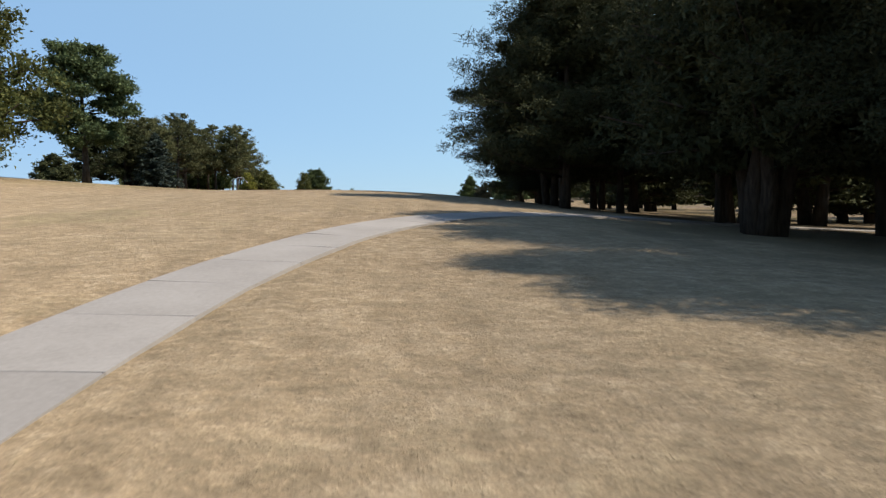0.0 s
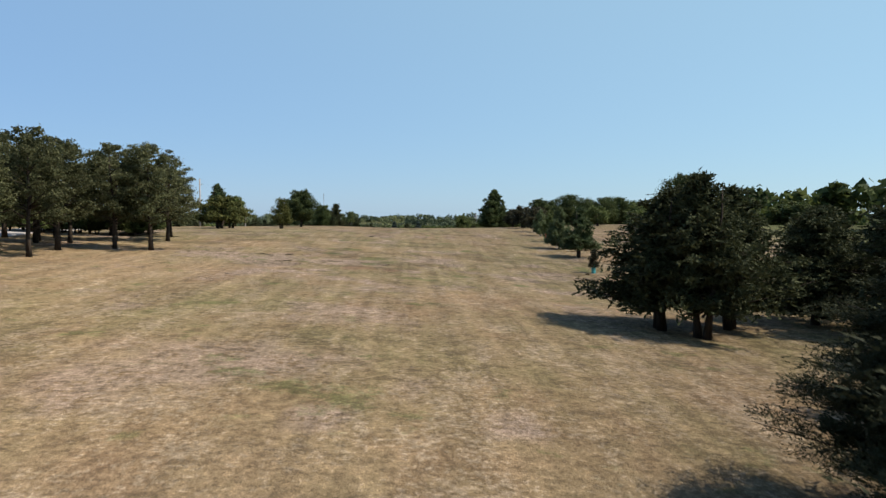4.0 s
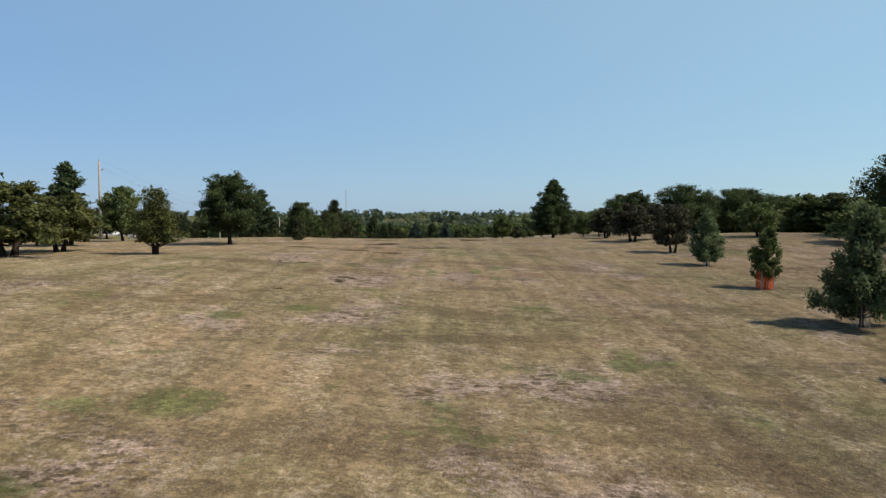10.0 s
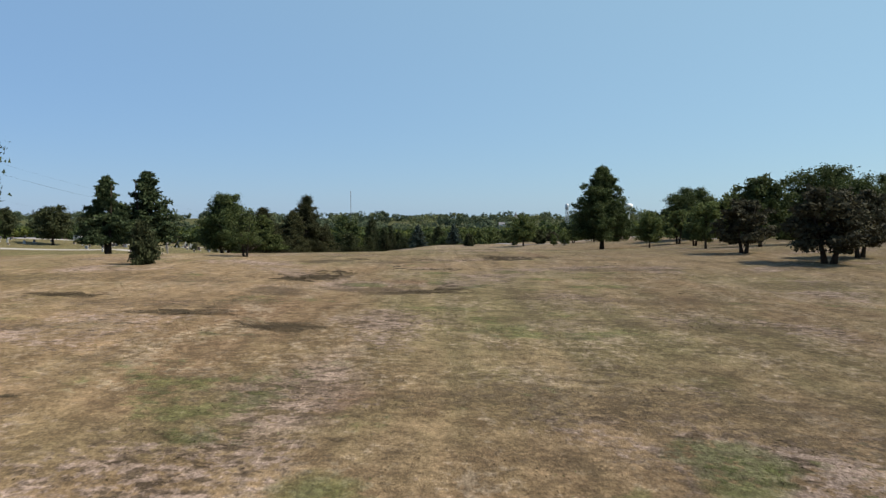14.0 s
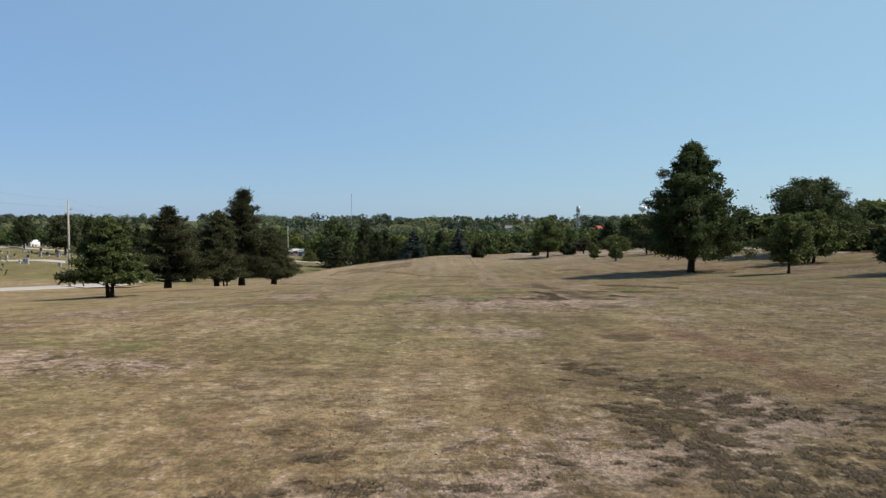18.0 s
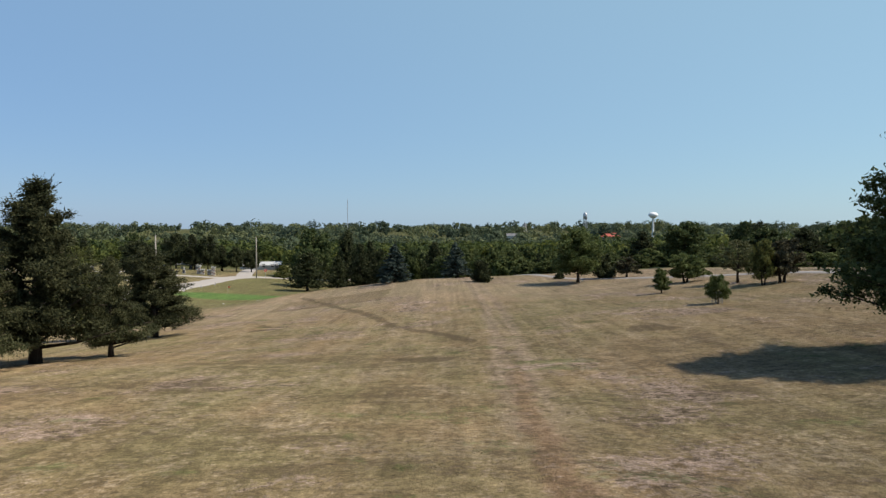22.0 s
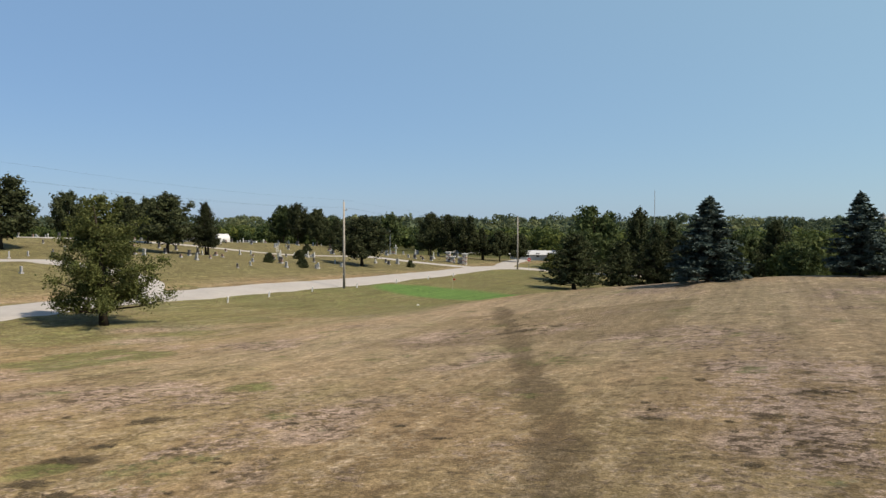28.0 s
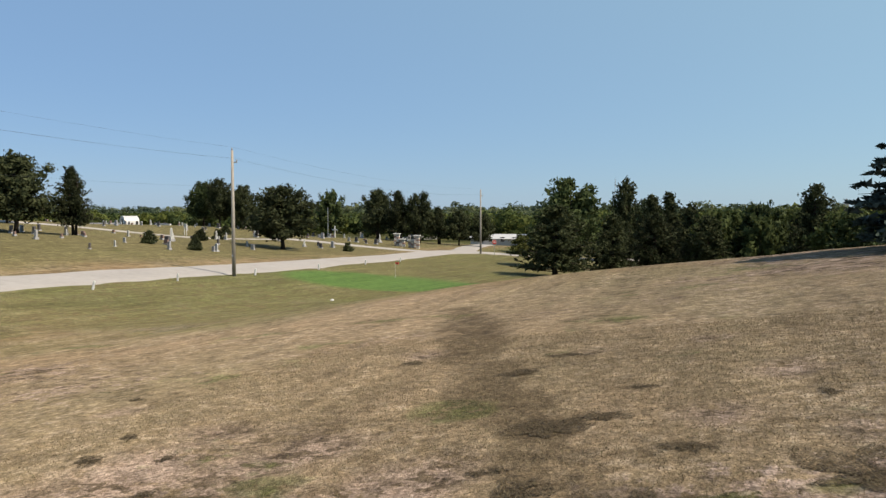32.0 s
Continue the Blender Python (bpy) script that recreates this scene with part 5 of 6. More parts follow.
# ---------------------------------------------------------------- the row on the east side
for row in ((10.9, 60.6, 6.0, 3.3), (11.9, 58.9, 6.6, 2.6), (14.4, 61.8, 6.3, 2.9)):
    tree("juniper", *row, group="three junipers at the row's end")
tree("nearcedar", 8.6, 41.6, 5.4, 2.7)
tree("manystem", 8.8, 16.5, 10.0, 3.6, group=G1)
for row in ((19.5, 64, 5.6, 2.8), (23, 69, 5.8, 3.0), (27, 77, 5.5, 3.0)):
    tree("cedar", *row)
tree("pine", 16.6, 98.6, 4.9, 1.9)
tree("upright", 16.4, 106.6, 4.5, 1.55)
tree("young", 17.1, 115.8, 3.1, 0.85)
tree("upright", 18.0, 125.8, 3.6, 1.15)
tree("plum", 18.8, 134.6, 3.7, 1.35)
tree("plum", 18.6, 154.8, 3.2, 1.5)
tree("plum", 19.0, 146.4, 3.6, 1.9)
tree("plum", 22.0, 149.0, 3.4, 1.5)
tree("juniper", 36.0, 108.8, 6.4, 4.0)
tree("low", 38.0, 136.0, 3.6, 2.8)
tree("low", 37.0, 141.0, 3.4, 2.4)
tree("bigdark", 46.5, 147.5, 8.5, 5.0)
for row in ((40.0, 176.0, 6.0, 4.0), (45.0, 180.0, 6.3, 3.8), (50.5, 183.0, 5.6, 3.8)):
    tree("bigdark", *row)
tree("bigdark", 33.0, 172.0, 6.2, 4.2)
tree("elm", 30.2, 185.2, 5.2, 2.5)
tree("low", 32.0, 149.0, 3.3, 2.1)
tree("low", 30.5, 202.0, 4.2, 2.2)
tree("elm", 20.3, 165.4, 3.4, 1.5)
tree("pine", 26.0, 183.5, 4.2, 1.6)
tree("darkelm", 25.5, 168.0, 5.4, 2.3)
tree("oak", 21.0, 202.4, 10.6, 4.55)
tree("elm", 24.1, 192.5, 4.0, 1.6)
tree("bigdark", 36.0, 213.0, 7.2, 4.5)
tree("low", 20.0, 223.4, 1.9, 0.75)
tree("young", 20.4, 236.6, 2.1, 0.85)
tree("elm", 17.8, 260.2, 6.4, 3.0)
tree("darkbush", 21.7, 263.9, 2.9, 1.6)
tree("plum", 24.1, 262.3, 2.5, 1.4)
tree("low", 25.6, 246.0, 2.8, 1.9)
tree("dryoak", 28.0, 239.5, 3.8, 2.0)
tree("yellow", 28.0, 234.5, 3.7, 1.0)
tree("plum", 30.0, 235.5, 3.6, 1.6)
tree("darkbush", 6.6, 264.0, 2.6, 1.3)
tree("darkbush", 16.8, 267.3, 0.9, 0.7)
tree("spruce", -4.45, 269.3, 5.1, 2.3)
tree("spruce", 3.6, 271.0, 4.8, 2.05)
# ---------------------------------------------------------------- the west side
for row in ((-22.6, 119.2, 4.0, 2.9), (-22.5, 124.2, 3.5, 2.2)):
    tree("yellow", *row)
tree("pine", -26.5, 133.0, 6.2, 2.5)
tree("openyoung", -15.6, 121.6, 3.8, 1.5)
tree("layered", -15.1, 134.6, 5.3, 2.45)
tree("darkbush", -11.3, 142.0, 1.7, 0.65)
tree("darkbush", -34, 136.3, 2.7, 1.5)
tree("cedar", -43.3, 145.0, 8.8, 3.2)
tree("dryoak", -33.0, 119.0, 8.2, 3.2, group="oaks by the road")
tree("elm", -37.0, 138.0, 6.6, 2.5)
tree("elm", -26.0, 141.0, 4.6, 2.0)
tree("pine", -21.2, 160.0, 5.3, 2.0)
tree("pine", -19.4, 162.0, 5.8, 2.3)
tree("airy", -9.3, 149.8, 2.5, 0.85)
tree("ovate", -16.2, 169.0, 4.85, 1.95)
tree("skirted", -16.4, 181.9, 4.2, 2.3)
for row in ((-22.3, 204.6, 7.0, 3.7), (-19.4, 208.5, 6.9, 2.8), (-18.2, 212.0, 9.3, 3.6), (-15.6, 214.5, 5.4, 1.8)):
    tree("midcedar", *row, group="cedars west of the lawn")
tree("midcedar", -19.4, 229.4, 6.8, 3.15)
tree("bigelm", -39.3, 256.6, 8.3, 3.5)
tree("yellow", -25.5, 230.5, 4.2, 1.6)
tree("cedar", -27.4, 329.0, 8.4, 4.7, group="trees below the knoll")
tree("darkelm", -34.0, 371.7, 13.6, 5.4, group="trees below the knoll")
tree("darkelm", -31.0, 345.0, 9.0, 3.6, group="trees below the knoll")
tree("bush", -41.5, 366.0, 3.4, 2.6, group="trees below the knoll", label="bright green bush beside the road corner")
tree("bush", -38.0, 372.0, 4.0, 3.0, group="trees below the knoll", label="bright green bush beside the road corner")
for kind, x, y, top, r_ in (("cedar", -24.0, 366.0, 9.0, 4.0), ("cedar", -18.4, 349.1, 5.9, 3.2), ("cedar", -16.5, 353.1, 6.3, 3.0), ("cedar", -13.3, 345.6, 4.5, 3.4), ("elm", -8.9, 347.3, 3.6, 3.4), ("darkelm", -5.2, 343.4, 4.4, 3.4),
                          ("elm", -2.1, 344.6, 3.7, 3.2), ("cedar", -0.3, 334.6, 6.5, 3.3), ("elm", 1.6, 329.9, 3.3, 3.0), ("darkelm", 2.7, 324.9, 3.0, 2.8), ("cedar", -22.0, 336.0, 3.2, 3.4), ("cedar", -17.0, 338.0, 3.4, 3.4), ("cedar", -11.0, 336.0, 3.0, 3.2)):
    tree(kind, x, y, top - ground_z(x, y), r_, group="trees below the knoll")
# ---------------------------------------------------------------- cemetery trees
for row in ((-86.0, 307.0, 9.2, 4.4), (-83.2, 312.5, 8.6, 2.8), (-94.0, 286.0, 9.6, 4.8), (-102, 318, 8.2, 2.8), (-62.5, 326.2, 8.2, 4.5), (-106, 368, 9.9, 2.9), (-101.5, 369.5, 9.2, 3.0), (-97.5, 372, 7.6, 2.8),
            (-73.3, 375.3, 9.9, 3.5), (-68.1, 374, 10.1, 3.3), (-64.6, 376, 9.8, 3.1), (-61.3, 378, 7.6, 2.8), (-57.5, 379, 7.2, 2.7), (-54, 382, 6.6, 2.8), (-79, 386, 8.5, 3.4), (-121, 330, 9, 3.4), (-128, 322, 9.5, 3.8)):
    tree("juniper" if row[2] in (8.6, 10.1, 7.6) else "broadcedar", *row, group="cemetery evergreens")
tree("darkelm", -112.7, 371, 9.5, 3.6)
tree("darkelm", -88.3, 382.5, 10.2, 3.4)
tree("darkelm", -128, 415, 10, 5.0)
tree("elm", -136, 400, 9, 4.5)

# ---------------------------------------------------------------- woods
r = np.random.default_rng(21)
for i in range(150):
    x = r.uniform(-12, 66)
    y = 296 + 58 * r.random() ** 1.2
    if x > 20:
        y -= (x - 20) * 0.55
    elif x < 12:
        y += 38
    top = (r.uniform(1.8, 3.6) if x < 12 else r.uniform(2.8, 5.4)) + 1.2 * smoothstep(25, 60, x)
    tree("cedar" if r.random() < 0.12 else "wood", x, y, max(2.2, top - ground_z(x, y)), r.uniform(1.7, 2.9), group="trees of the near wood")
for i in range(16):
    x, y = r.uniform(38, 86), r.uniform(282, 318)
    tree("cedar" if i % 3 == 0 else "darkelm", x, y, r.uniform(8.8, 10.8) - ground_z(x, y), r.uniform(3.0, 4.2), group="tall trees behind the east path")
for i in range(60):
    x = r.uniform(43, 75)
    y = r.uniform(150, 262)
    tree("darkelm" if r.random() < 0.3 else "wood", x, y, r.uniform(3.6, 5.4), r.uniform(2.4, 3.6), group="trees along the east edge")


def far_wood(name, count, place, h, rad, clumps, size, leaf, seed, label):
    """Many crowns as one mass of leaf clumps."""
    g = np.random.default_rng(seed)
    out, hue = [], []
    for _ in range(count):
        x, y = place(g)
        z = ground_z(x, y)
        hh, rr = g.uniform(*h), g.uniform(*rad)
        k = 7
        lob = np.column_stack([x + g.normal(0, rr * 0.5, k), y + g.normal(0, rr * 0.5, k), z + hh * g.uniform(0.25, 0.8, k), rr * g.uniform(0.4, 0.75, k), np.full(k, 0.85)])
        area = lob[:, 3] ** 2
        pick = g.choice(k, clumps, p=area / area.sum())
        d = g.normal(0, 1, (clumps, 3))
        d /= np.linalg.norm(d, axis=1)[:, None]
        out.append(leaf_sprays(lob[pick, :3] + d * lob[pick, 3][:, None] * g.uniform(0.6, 1, (clumps, 1)) * [1, 1, 0.85], d, size, g, slim=0.6, face=0.8))
        hue.append(np.full(len(out[-1]), g.random(), np.float32))
    v = np.concatenate(out)
    ob = mesh_object(name, v, np.arange(len(v)).reshape(-1, 3), leaf)
    ob.data.attributes.new("crown", "FLOAT", "POINT").data.foreach_set("value", np.concatenate(hue))
    return tagged(ob, label, "woodland", kind="stuff")


def valley_place(g):
    x = g.uniform(-48, 260)
    return x, g.uniform(400 if x < 25 else 332, 480)


far_wood("valley_wood", 820, valley_place, (6, 10), (2.8, 5.0), 250, 0.72, LEAF_MASS, 31, "dense green woodland filling the valley")
far_wood("slope_wood", 420, lambda g: (g.uniform(-140, 300), g.uniform(475, 640)), (6, 9.5), (4, 7), 230, 1.0, LEAF_FAR_HAZED, 38, "green woodland on the far slope")
far_wood("west_wood", 340, lambda g: (g.uniform(-330, -50), g.uniform(440, 550)), (6.5, 9.5), (3, 5), 340, 0.8, LEAF_MASS, 32, "green woodland beyond the cemetery")
far_wood("road_wood", 90, lambda g: (g.uniform(-40, 10), g.uniform(376, 404)), (4, 6), (2.2, 3.4), 560, 0.4, LEAF_MASS, 37, "green trees beside the side road")
far_wood("distant_wood", 560, lambda g: (lambda a, d: (d * math.sin(a), d * math.cos(a)))(g.uniform(-0.85, 0.8), g.uniform(560, 1500)), (5, 18), (5, 9), 230, 1.35, LEAF_FAR_HAZED, 33, "hazy distant treetops to the skyline")
far_wood("skyline_wood", 420, lambda g: (lambda a, d: (d * math.sin(a), d * math.cos(a)))(g.uniform(-1.3, 1.3), g.uniform(1500, 2300)), (6, 22), (8, 17), 190, 2.6, LEAF_FAR_HAZED, 34, "far line of trees on the skyline")
far_wood("east_wood", 240, lambda g: (g.uniform(75, 240), g.uniform(40, 330)), (6, 10), (3.5, 5.5), 240, 1.1, LEAF_MASS, 35, "woodland east of the lawn")
far_wood("road_side_wood", 200, lambda g: (g.uniform(-240, -95), g.uniform(20, 260)), (5, 8), (3, 5), 240, 1.1, LEAF_MASS, 36, "woodland west of the road")

# ---------------------------------------------------------------- poles, wires, towers
def lathe(profile, sides=20):
    """Verts and faces of a turned form: radius, height pairs."""
    vs = [(r * math.cos(2 * math.pi * k / sides), r * math.sin(2 * math.pi * k / sides), z) for r, z in profile for k in range(sides)]
    fs = [(i * sides + k, i * sides + (k + 1) % sides, (i + 1) * sides + (k + 1) % sides, (i + 1) * sides + k) for i in range(len(profile) - 1) for k in range(sides)]
    fs += [tuple(range(sides))[::-1], tuple((len(profile) - 1) * sides + k for k in range(sides))]
    return vs, fs


def utility_pole(x, y, h, turn, arm=True):
    """A weathered wooden pole with a cross-arm, insulators and a ground-wire guard."""
    e = empty("utility_pole", (x, y, ground_z(x, y) - 0.1), "weathered grey wooden power pole by the gravel road", "pole", "power poles", turn=turn)
    mesh_object("shaft", *tube([(0, 0, 0), (0.01, 0, h * 0.5), (0, 0.02, h)], [0.16, 0.135, 0.1], 12), WOODPOLE, e, smooth=True)
    if arm:
        a = part("cross_arm", box(0.56, 0.07, 0.08, (0.12, 0.1, h - 1.0), 0.01), WOODPOLE, e)
        for k in (-0.1, 0.36):
            mesh_object("insulator", *[(np.array(v) + (k, 0.1, h - 0.92), f) for v, f in [lathe([(0.03, 0), (0.055, 0.05), (0.04, 0.09), (0.055, 0.12), (0.03, 0.17)], 10)]][0], GRANITE, a)
    mesh_object("top_insulator", *[(np.array(v) + (0, 0, h), f) for v, f in [lathe([(0.03, 0), (0.06, 0.06), (0.04, 0.1), (0.06, 0.14), (0.03, 0.2)], 10)]][0], GRANITE, e)
    part("number_plate_blank", box(0.12, 0.01, 0.16, (0, -0.17, 1.7), 0.0), STEEL, e)
    return e


POLES = [(-33.5, 92, 9.5), (-36.9, 160.3, 9.2), (-45.2, 232, 10.6), (-46.2, 295.2, 10.2), (-46.5, 359.3, 10.6)]
for x, y, h in POLES[1:]:
    utility_pole(x, y, h, 0.1)
for (ax, ay, ah), (bx, by, bh) in zip(POLES[1:], POLES[2:]):
    for off, drop, sag in ((0.0, -0.15, 0.9), (-0.1, 0.75, 1.0), (0.36, 0.75, 1.1), (0.1, 3.0, 1.2)):
        a = Vector((ax + off, ay, ground_z(ax, ay) + ah - drop))
        b = Vector((bx + off, by, ground_z(bx, by) + bh - drop))
        pts = [a.lerp(b, k / 16) - Vector((0, 0, sag * 4 * (k / 16) * (1 - k / 16))) for k in range(17)]
        tagged(mesh_object("power_line", *tube(pts, [0.004] * 17, 4), WIRE), "thin dark overhead wire strung between power poles", "cable", "overhead wires")


def lattice_mast(x, y, h):
    e = empty("radio_mast", (x, y, ground_z(x, y)), "tall thin steel radio mast on the skyline", "mast")
    for k in range(3):
        w = 2 * math.pi * k / 3
        mesh_object("leg", *tube([(0.5 * math.cos(w), 0.5 * math.sin(w), 0), (0.4 * math.cos(w), 0.4 * math.sin(w), h)], [0.22, 0.18], 6), STEEL, e)
    for i in range(int(h / 2.5)):
        z = i * 2.5
        for k in range(3):
            w, v = 2 * math.pi * (k + i % 3) / 3, 2 * math.pi * (k + 1 + i % 3) / 3
            if k < 2:
                mesh_object("brace", *tube([(0.48 * math.cos(w), 0.48 * math.sin(w), z), (0.48 * math.cos(v), 0.48 * math.sin(v), z + 2.5)], [0.05, 0.05], 4), STEEL, e)
    mesh_object("aerial", *tube([(0, 0, h - 0.5), (0, 0, h + 3)], [0.06, 0.04], 6), STEEL, e)
    return e


lattice_mast(-136.4, 1184.9, 50.0)

wt = empty("water_tower", (157.2, 705.0, ground_z(157.2, 705)), "white spheroid water tower rising over the trees", "water tower")
wh = 20.2 - ground_z(157.2, 705)
mesh_object("pedestal", *lathe([(2.4, 0), (1.2, 2.0), (0.75, 4.5), (0.7, wh - 5), (1.0, wh - 4.2)], 24), GLOSSWHITE, wt, smooth=True)
mesh_object("tank", *lathe([(0.8, wh - 4.6), (2.0, wh - 4.0), (3.2, wh - 2.9), (3.6, wh - 1.9), (3.2, wh - 0.9), (2.0, wh - 0.2), (0.4, wh)], 28), GLOSSWHITE, wt, smooth=True)
mesh_object("hatch", *lathe([(0.35, wh - 0.05), (0.35, wh + 0.35), (0.1, wh + 0.45)], 12), STEEL, wt)

st = empty("tank_tower", (95.7, 649.3, ground_z(95.7, 649.3)), "old cylindrical water tank on tall steel legs", "water tower")
sh = 19.2 - ground_z(95.7, 649.3)
mesh_object("tank", *lathe([(0.9, sh - 4.6), (1.35, sh - 4.0), (1.35, sh - 1.0), (0.7, sh - 0.3), (0.1, sh)], 20), STEEL, st, smooth=True)
for k in range(4):
    w = math.pi / 4 + math.pi / 2 * k
    mesh_object("leg", *tube([(2.2 * math.cos(w), 2.2 * math.sin(w), 0), (1.2 * math.cos(w), 1.2 * math.sin(w), sh - 3.8)], [0.16, 0.13], 6), STEEL, st)
mesh_object("riser", *tube([(0, 0, 0), (0, 0, sh - 4.4)], [0.3, 0.3], 8), STEEL, st)

sp = empty("church_steeple", (78, 850, ground_z(78, 850)), "pale stone steeple above distant trees", "steeple")
part("tower", box(3.4, 3.4, 15.0, (0, 0, 0), 0.1), LIMESTONE, sp)
mesh_object("spire", *[(np.array(v) + (0, 0, 15), f) for v, f in [lathe([(2.0, 0), (1.0, 2.2), (0.1, 4.0)], 8)]][0], ROOFGREY, sp)


def house(x, y, w, d, h, turn, wall, roof, label, windows=3, lift=0.0):
    """A small gabled house: walls, roof, door and windows with frames and panes."""
    e = empty("house", (x, y, ground_z(x, y) - 0.2 + lift), label, "house", turn=turn)
    body = part("wall", box(w, d, h), wall, e)
    bm = bmesh.new()
    o, r = 0.4, h + d * 0.28
    v = [bm.verts.new(p) for p in ((-w / 2 - o, -d / 2 - o, h - 0.15), (w / 2 + o, -d / 2 - o, h - 0.15), (w / 2 + o, d / 2 + o, h - 0.15), (-w / 2 - o, d / 2 + o, h - 0.15), (-w / 2 - o, 0, r), (w / 2 + o, 0, r))]
    for q in ((0, 1, 5, 4), (2, 3, 4, 5), (0, 4, 3), (1, 2, 5), (3, 2, 1, 0)):
        bm.faces.new([v[i] for i in q])
    part("roof", bm, roof, e)
    for k in range(windows):
        wx = -w / 2 + w * (k + 0.7) / (windows + 0.6)
        f = part("window", box(1.1, 0.1, 1.2, (wx, -d / 2 - 0.03, 1.0), 0.02), WHITE, e)
        part("pane", box(0.9, 0.04, 1.0, (wx, -d / 2 - 0.09, 1.1)), GLASS, f)
    part("door", box(0.95, 0.08, 2.05, (w / 2 - 1.2, -d / 2 - 0.03, 0.2), 0.01), ROOFGREY, e)
    return e


house(-98, 452, 12, 7, 2.8, 0.3, SIDING, ROOFGREY, "grey-roofed house on the slope beyond the road")
house(-86, 470, 9, 6, 2.6, 0.2, SIDING, ROOFGREY, "small grey house among the trees")
house(-58, 408, 13, 3.4, 1.9, 0.1, SIDING, SIDING, "long white trailer by the side road", 4)
house(110, 640, 13, 8, 4.2, -0.2, LIMESTONE, ROOFRED, "red-roofed building above the treetops", 3, 5.0)
house(-168, 398, 9, 6, 2.4, 0.6, WHITE, ROOFGREY, "white house beyond the cemetery hill", 3)
house(60, 780, 10, 7, 4.0, -0.1, WHITE, ROOFGREY, "white building far off among trees", 3, 3.5)

# ---------------------------------------------------------------- cemetery
STONES = "gravestones on the cemetery slope"


def gravestone(style, x, y, s, turn):
    """A gravestone on its base: a slab, a rounded slab, an obelisk, a low marker or a post."""
    mats = {"slab": GRANITE, "round": MARBLE, "dark": DARKSTONE, "obelisk": MARBLE, "low": REDSTONE, "post": MARBLE}
    words = {"slab": "grey granite gravestone on a plain base", "round": "pale round-topped marble gravestone", "dark": "dark polished granite gravestone",
             "obelisk": "white marble obelisk on a stepped base", "low": "low reddish granite grave marker", "post": "slim white stone grave post"}
    e = empty("gravestone", (x, y, ground_z(x, y) - 0.05), words[style], "gravestone", STONES, turn=turn, size=s)
    if style in ("slab", "dark", "low"):
        h = 0.45 if style == "low" else 0.85
        part("base", box(1.0, 0.42, 0.26, (0, 0, 0), 0.02), GRANITE, e)
        part("stone", box(0.78, 0.22, h, (0, 0, 0.25), 0.035), mats[style], e)
    elif style == "round":
        part("base", box(0.75, 0.4, 0.2, (0, 0, 0), 0.02), MARBLE, e)
        bm = bmesh.new()
        pts = [(-0.28, 0.19), (0.28, 0.19)] + [(0.28 * math.cos(math.pi * k / 10), 0.85 + 0.28 * math.sin(math.pi * k / 10)) for k in range(11)]
        f = bm.faces.new([bm.verts.new((px_, -0.07, pz_)) for px_, pz_ in pts])
        got = bmesh.ops.extrude_face_region(bm, geom=[f])
        bmesh.ops.translate(bm, vec=(0, 0.14, 0), verts=[v for v in got["geom"] if isinstance(v, bmesh.types.BMVert)])
        part("stone", bm, MARBLE, e)
    elif style == "obelisk":
        part("base", box(0.8, 0.8, 0.35, (0, 0, 0), 0.02), GRANITE, e)
        part("plinth", box(0.55, 0.55, 0.4, (0, 0, 0.35), 0.02), MARBLE, e)
        mesh_object("shaft", *lathe([(0.28, 0.74), (0.19, 1.9), (0.02, 2.12)], 4), MARBLE, e)
    else:
        part("base", box(0.45, 0.45, 0.18, (0, 0, 0), 0.02), GRANITE, e)
        part("stone", box(0.24, 0.24, 1.2, (0, 0, 0.17), 0.03), MARBLE, e)
    return e


g = np.random.default_rng(77)
made = {}
count = 0
while count < 250:
    x, y = g.uniform(-150, -58), g.uniform(268, 385)
    on_drive = min(along([tuple(p) for p in ln[::3]], np.array([x]), np.array([y]))[0][0] for ln in (BRANCH, LANE, FORK, ROADLINE))
    if on_drive < 5 or x > -60 - 0.06 * abs(y - 300):
        continue
    y = round(y / 4.5) * 4.5 + g.normal(0, 0.35)
    style = g.choice(["slab", "round", "dark", "obelisk", "low", "post"], p=[0.36, 0.1, 0.28, 0.03, 0.2, 0.03])
    s = g.uniform(0.5, 0.95)
    t = -0.35 + g.normal(0, 0.12)
    if style not in made:
        made[style] = gravestone(style, x, y, s, t)
    else:
        c_ = copy_thing(made[style], pose(x, y, ground_z(x, y) - 0.05, 0, 0, math.degrees(t)))
        c_.scale = (s,) * 3
    count += 1

mau = empty("vault", (-128, 365.7, ground_z(-128, 365.7) - 0.1), "white arched burial vault set in the slope", "vault", turn=-0.5)
bm = bmesh.new()
pts = [(-1.9, 0)] + [(-1.9 * math.cos(math.pi * k / 12), 0.9 + 1.5 * math.sin(math.pi * k / 12)) for k in range(13)] + [(1.9, 0)]
f = bm.faces.new([bm.verts.new((a, -1.5, b)) for a, b in pts])
got = bmesh.ops.extrude_face_region(bm, geom=[f])
bmesh.ops.translate(bm, vec=(0, 3.0, 0), verts=[v for v in got["geom"] if isinstance(v, bmesh.types.BMVert)])
part("shell", bm, WHITE, mau)
part("door", box(1.0, 0.1, 1.7, (0, -1.53, 0.1), 0.02), DARKSTONE, mau)
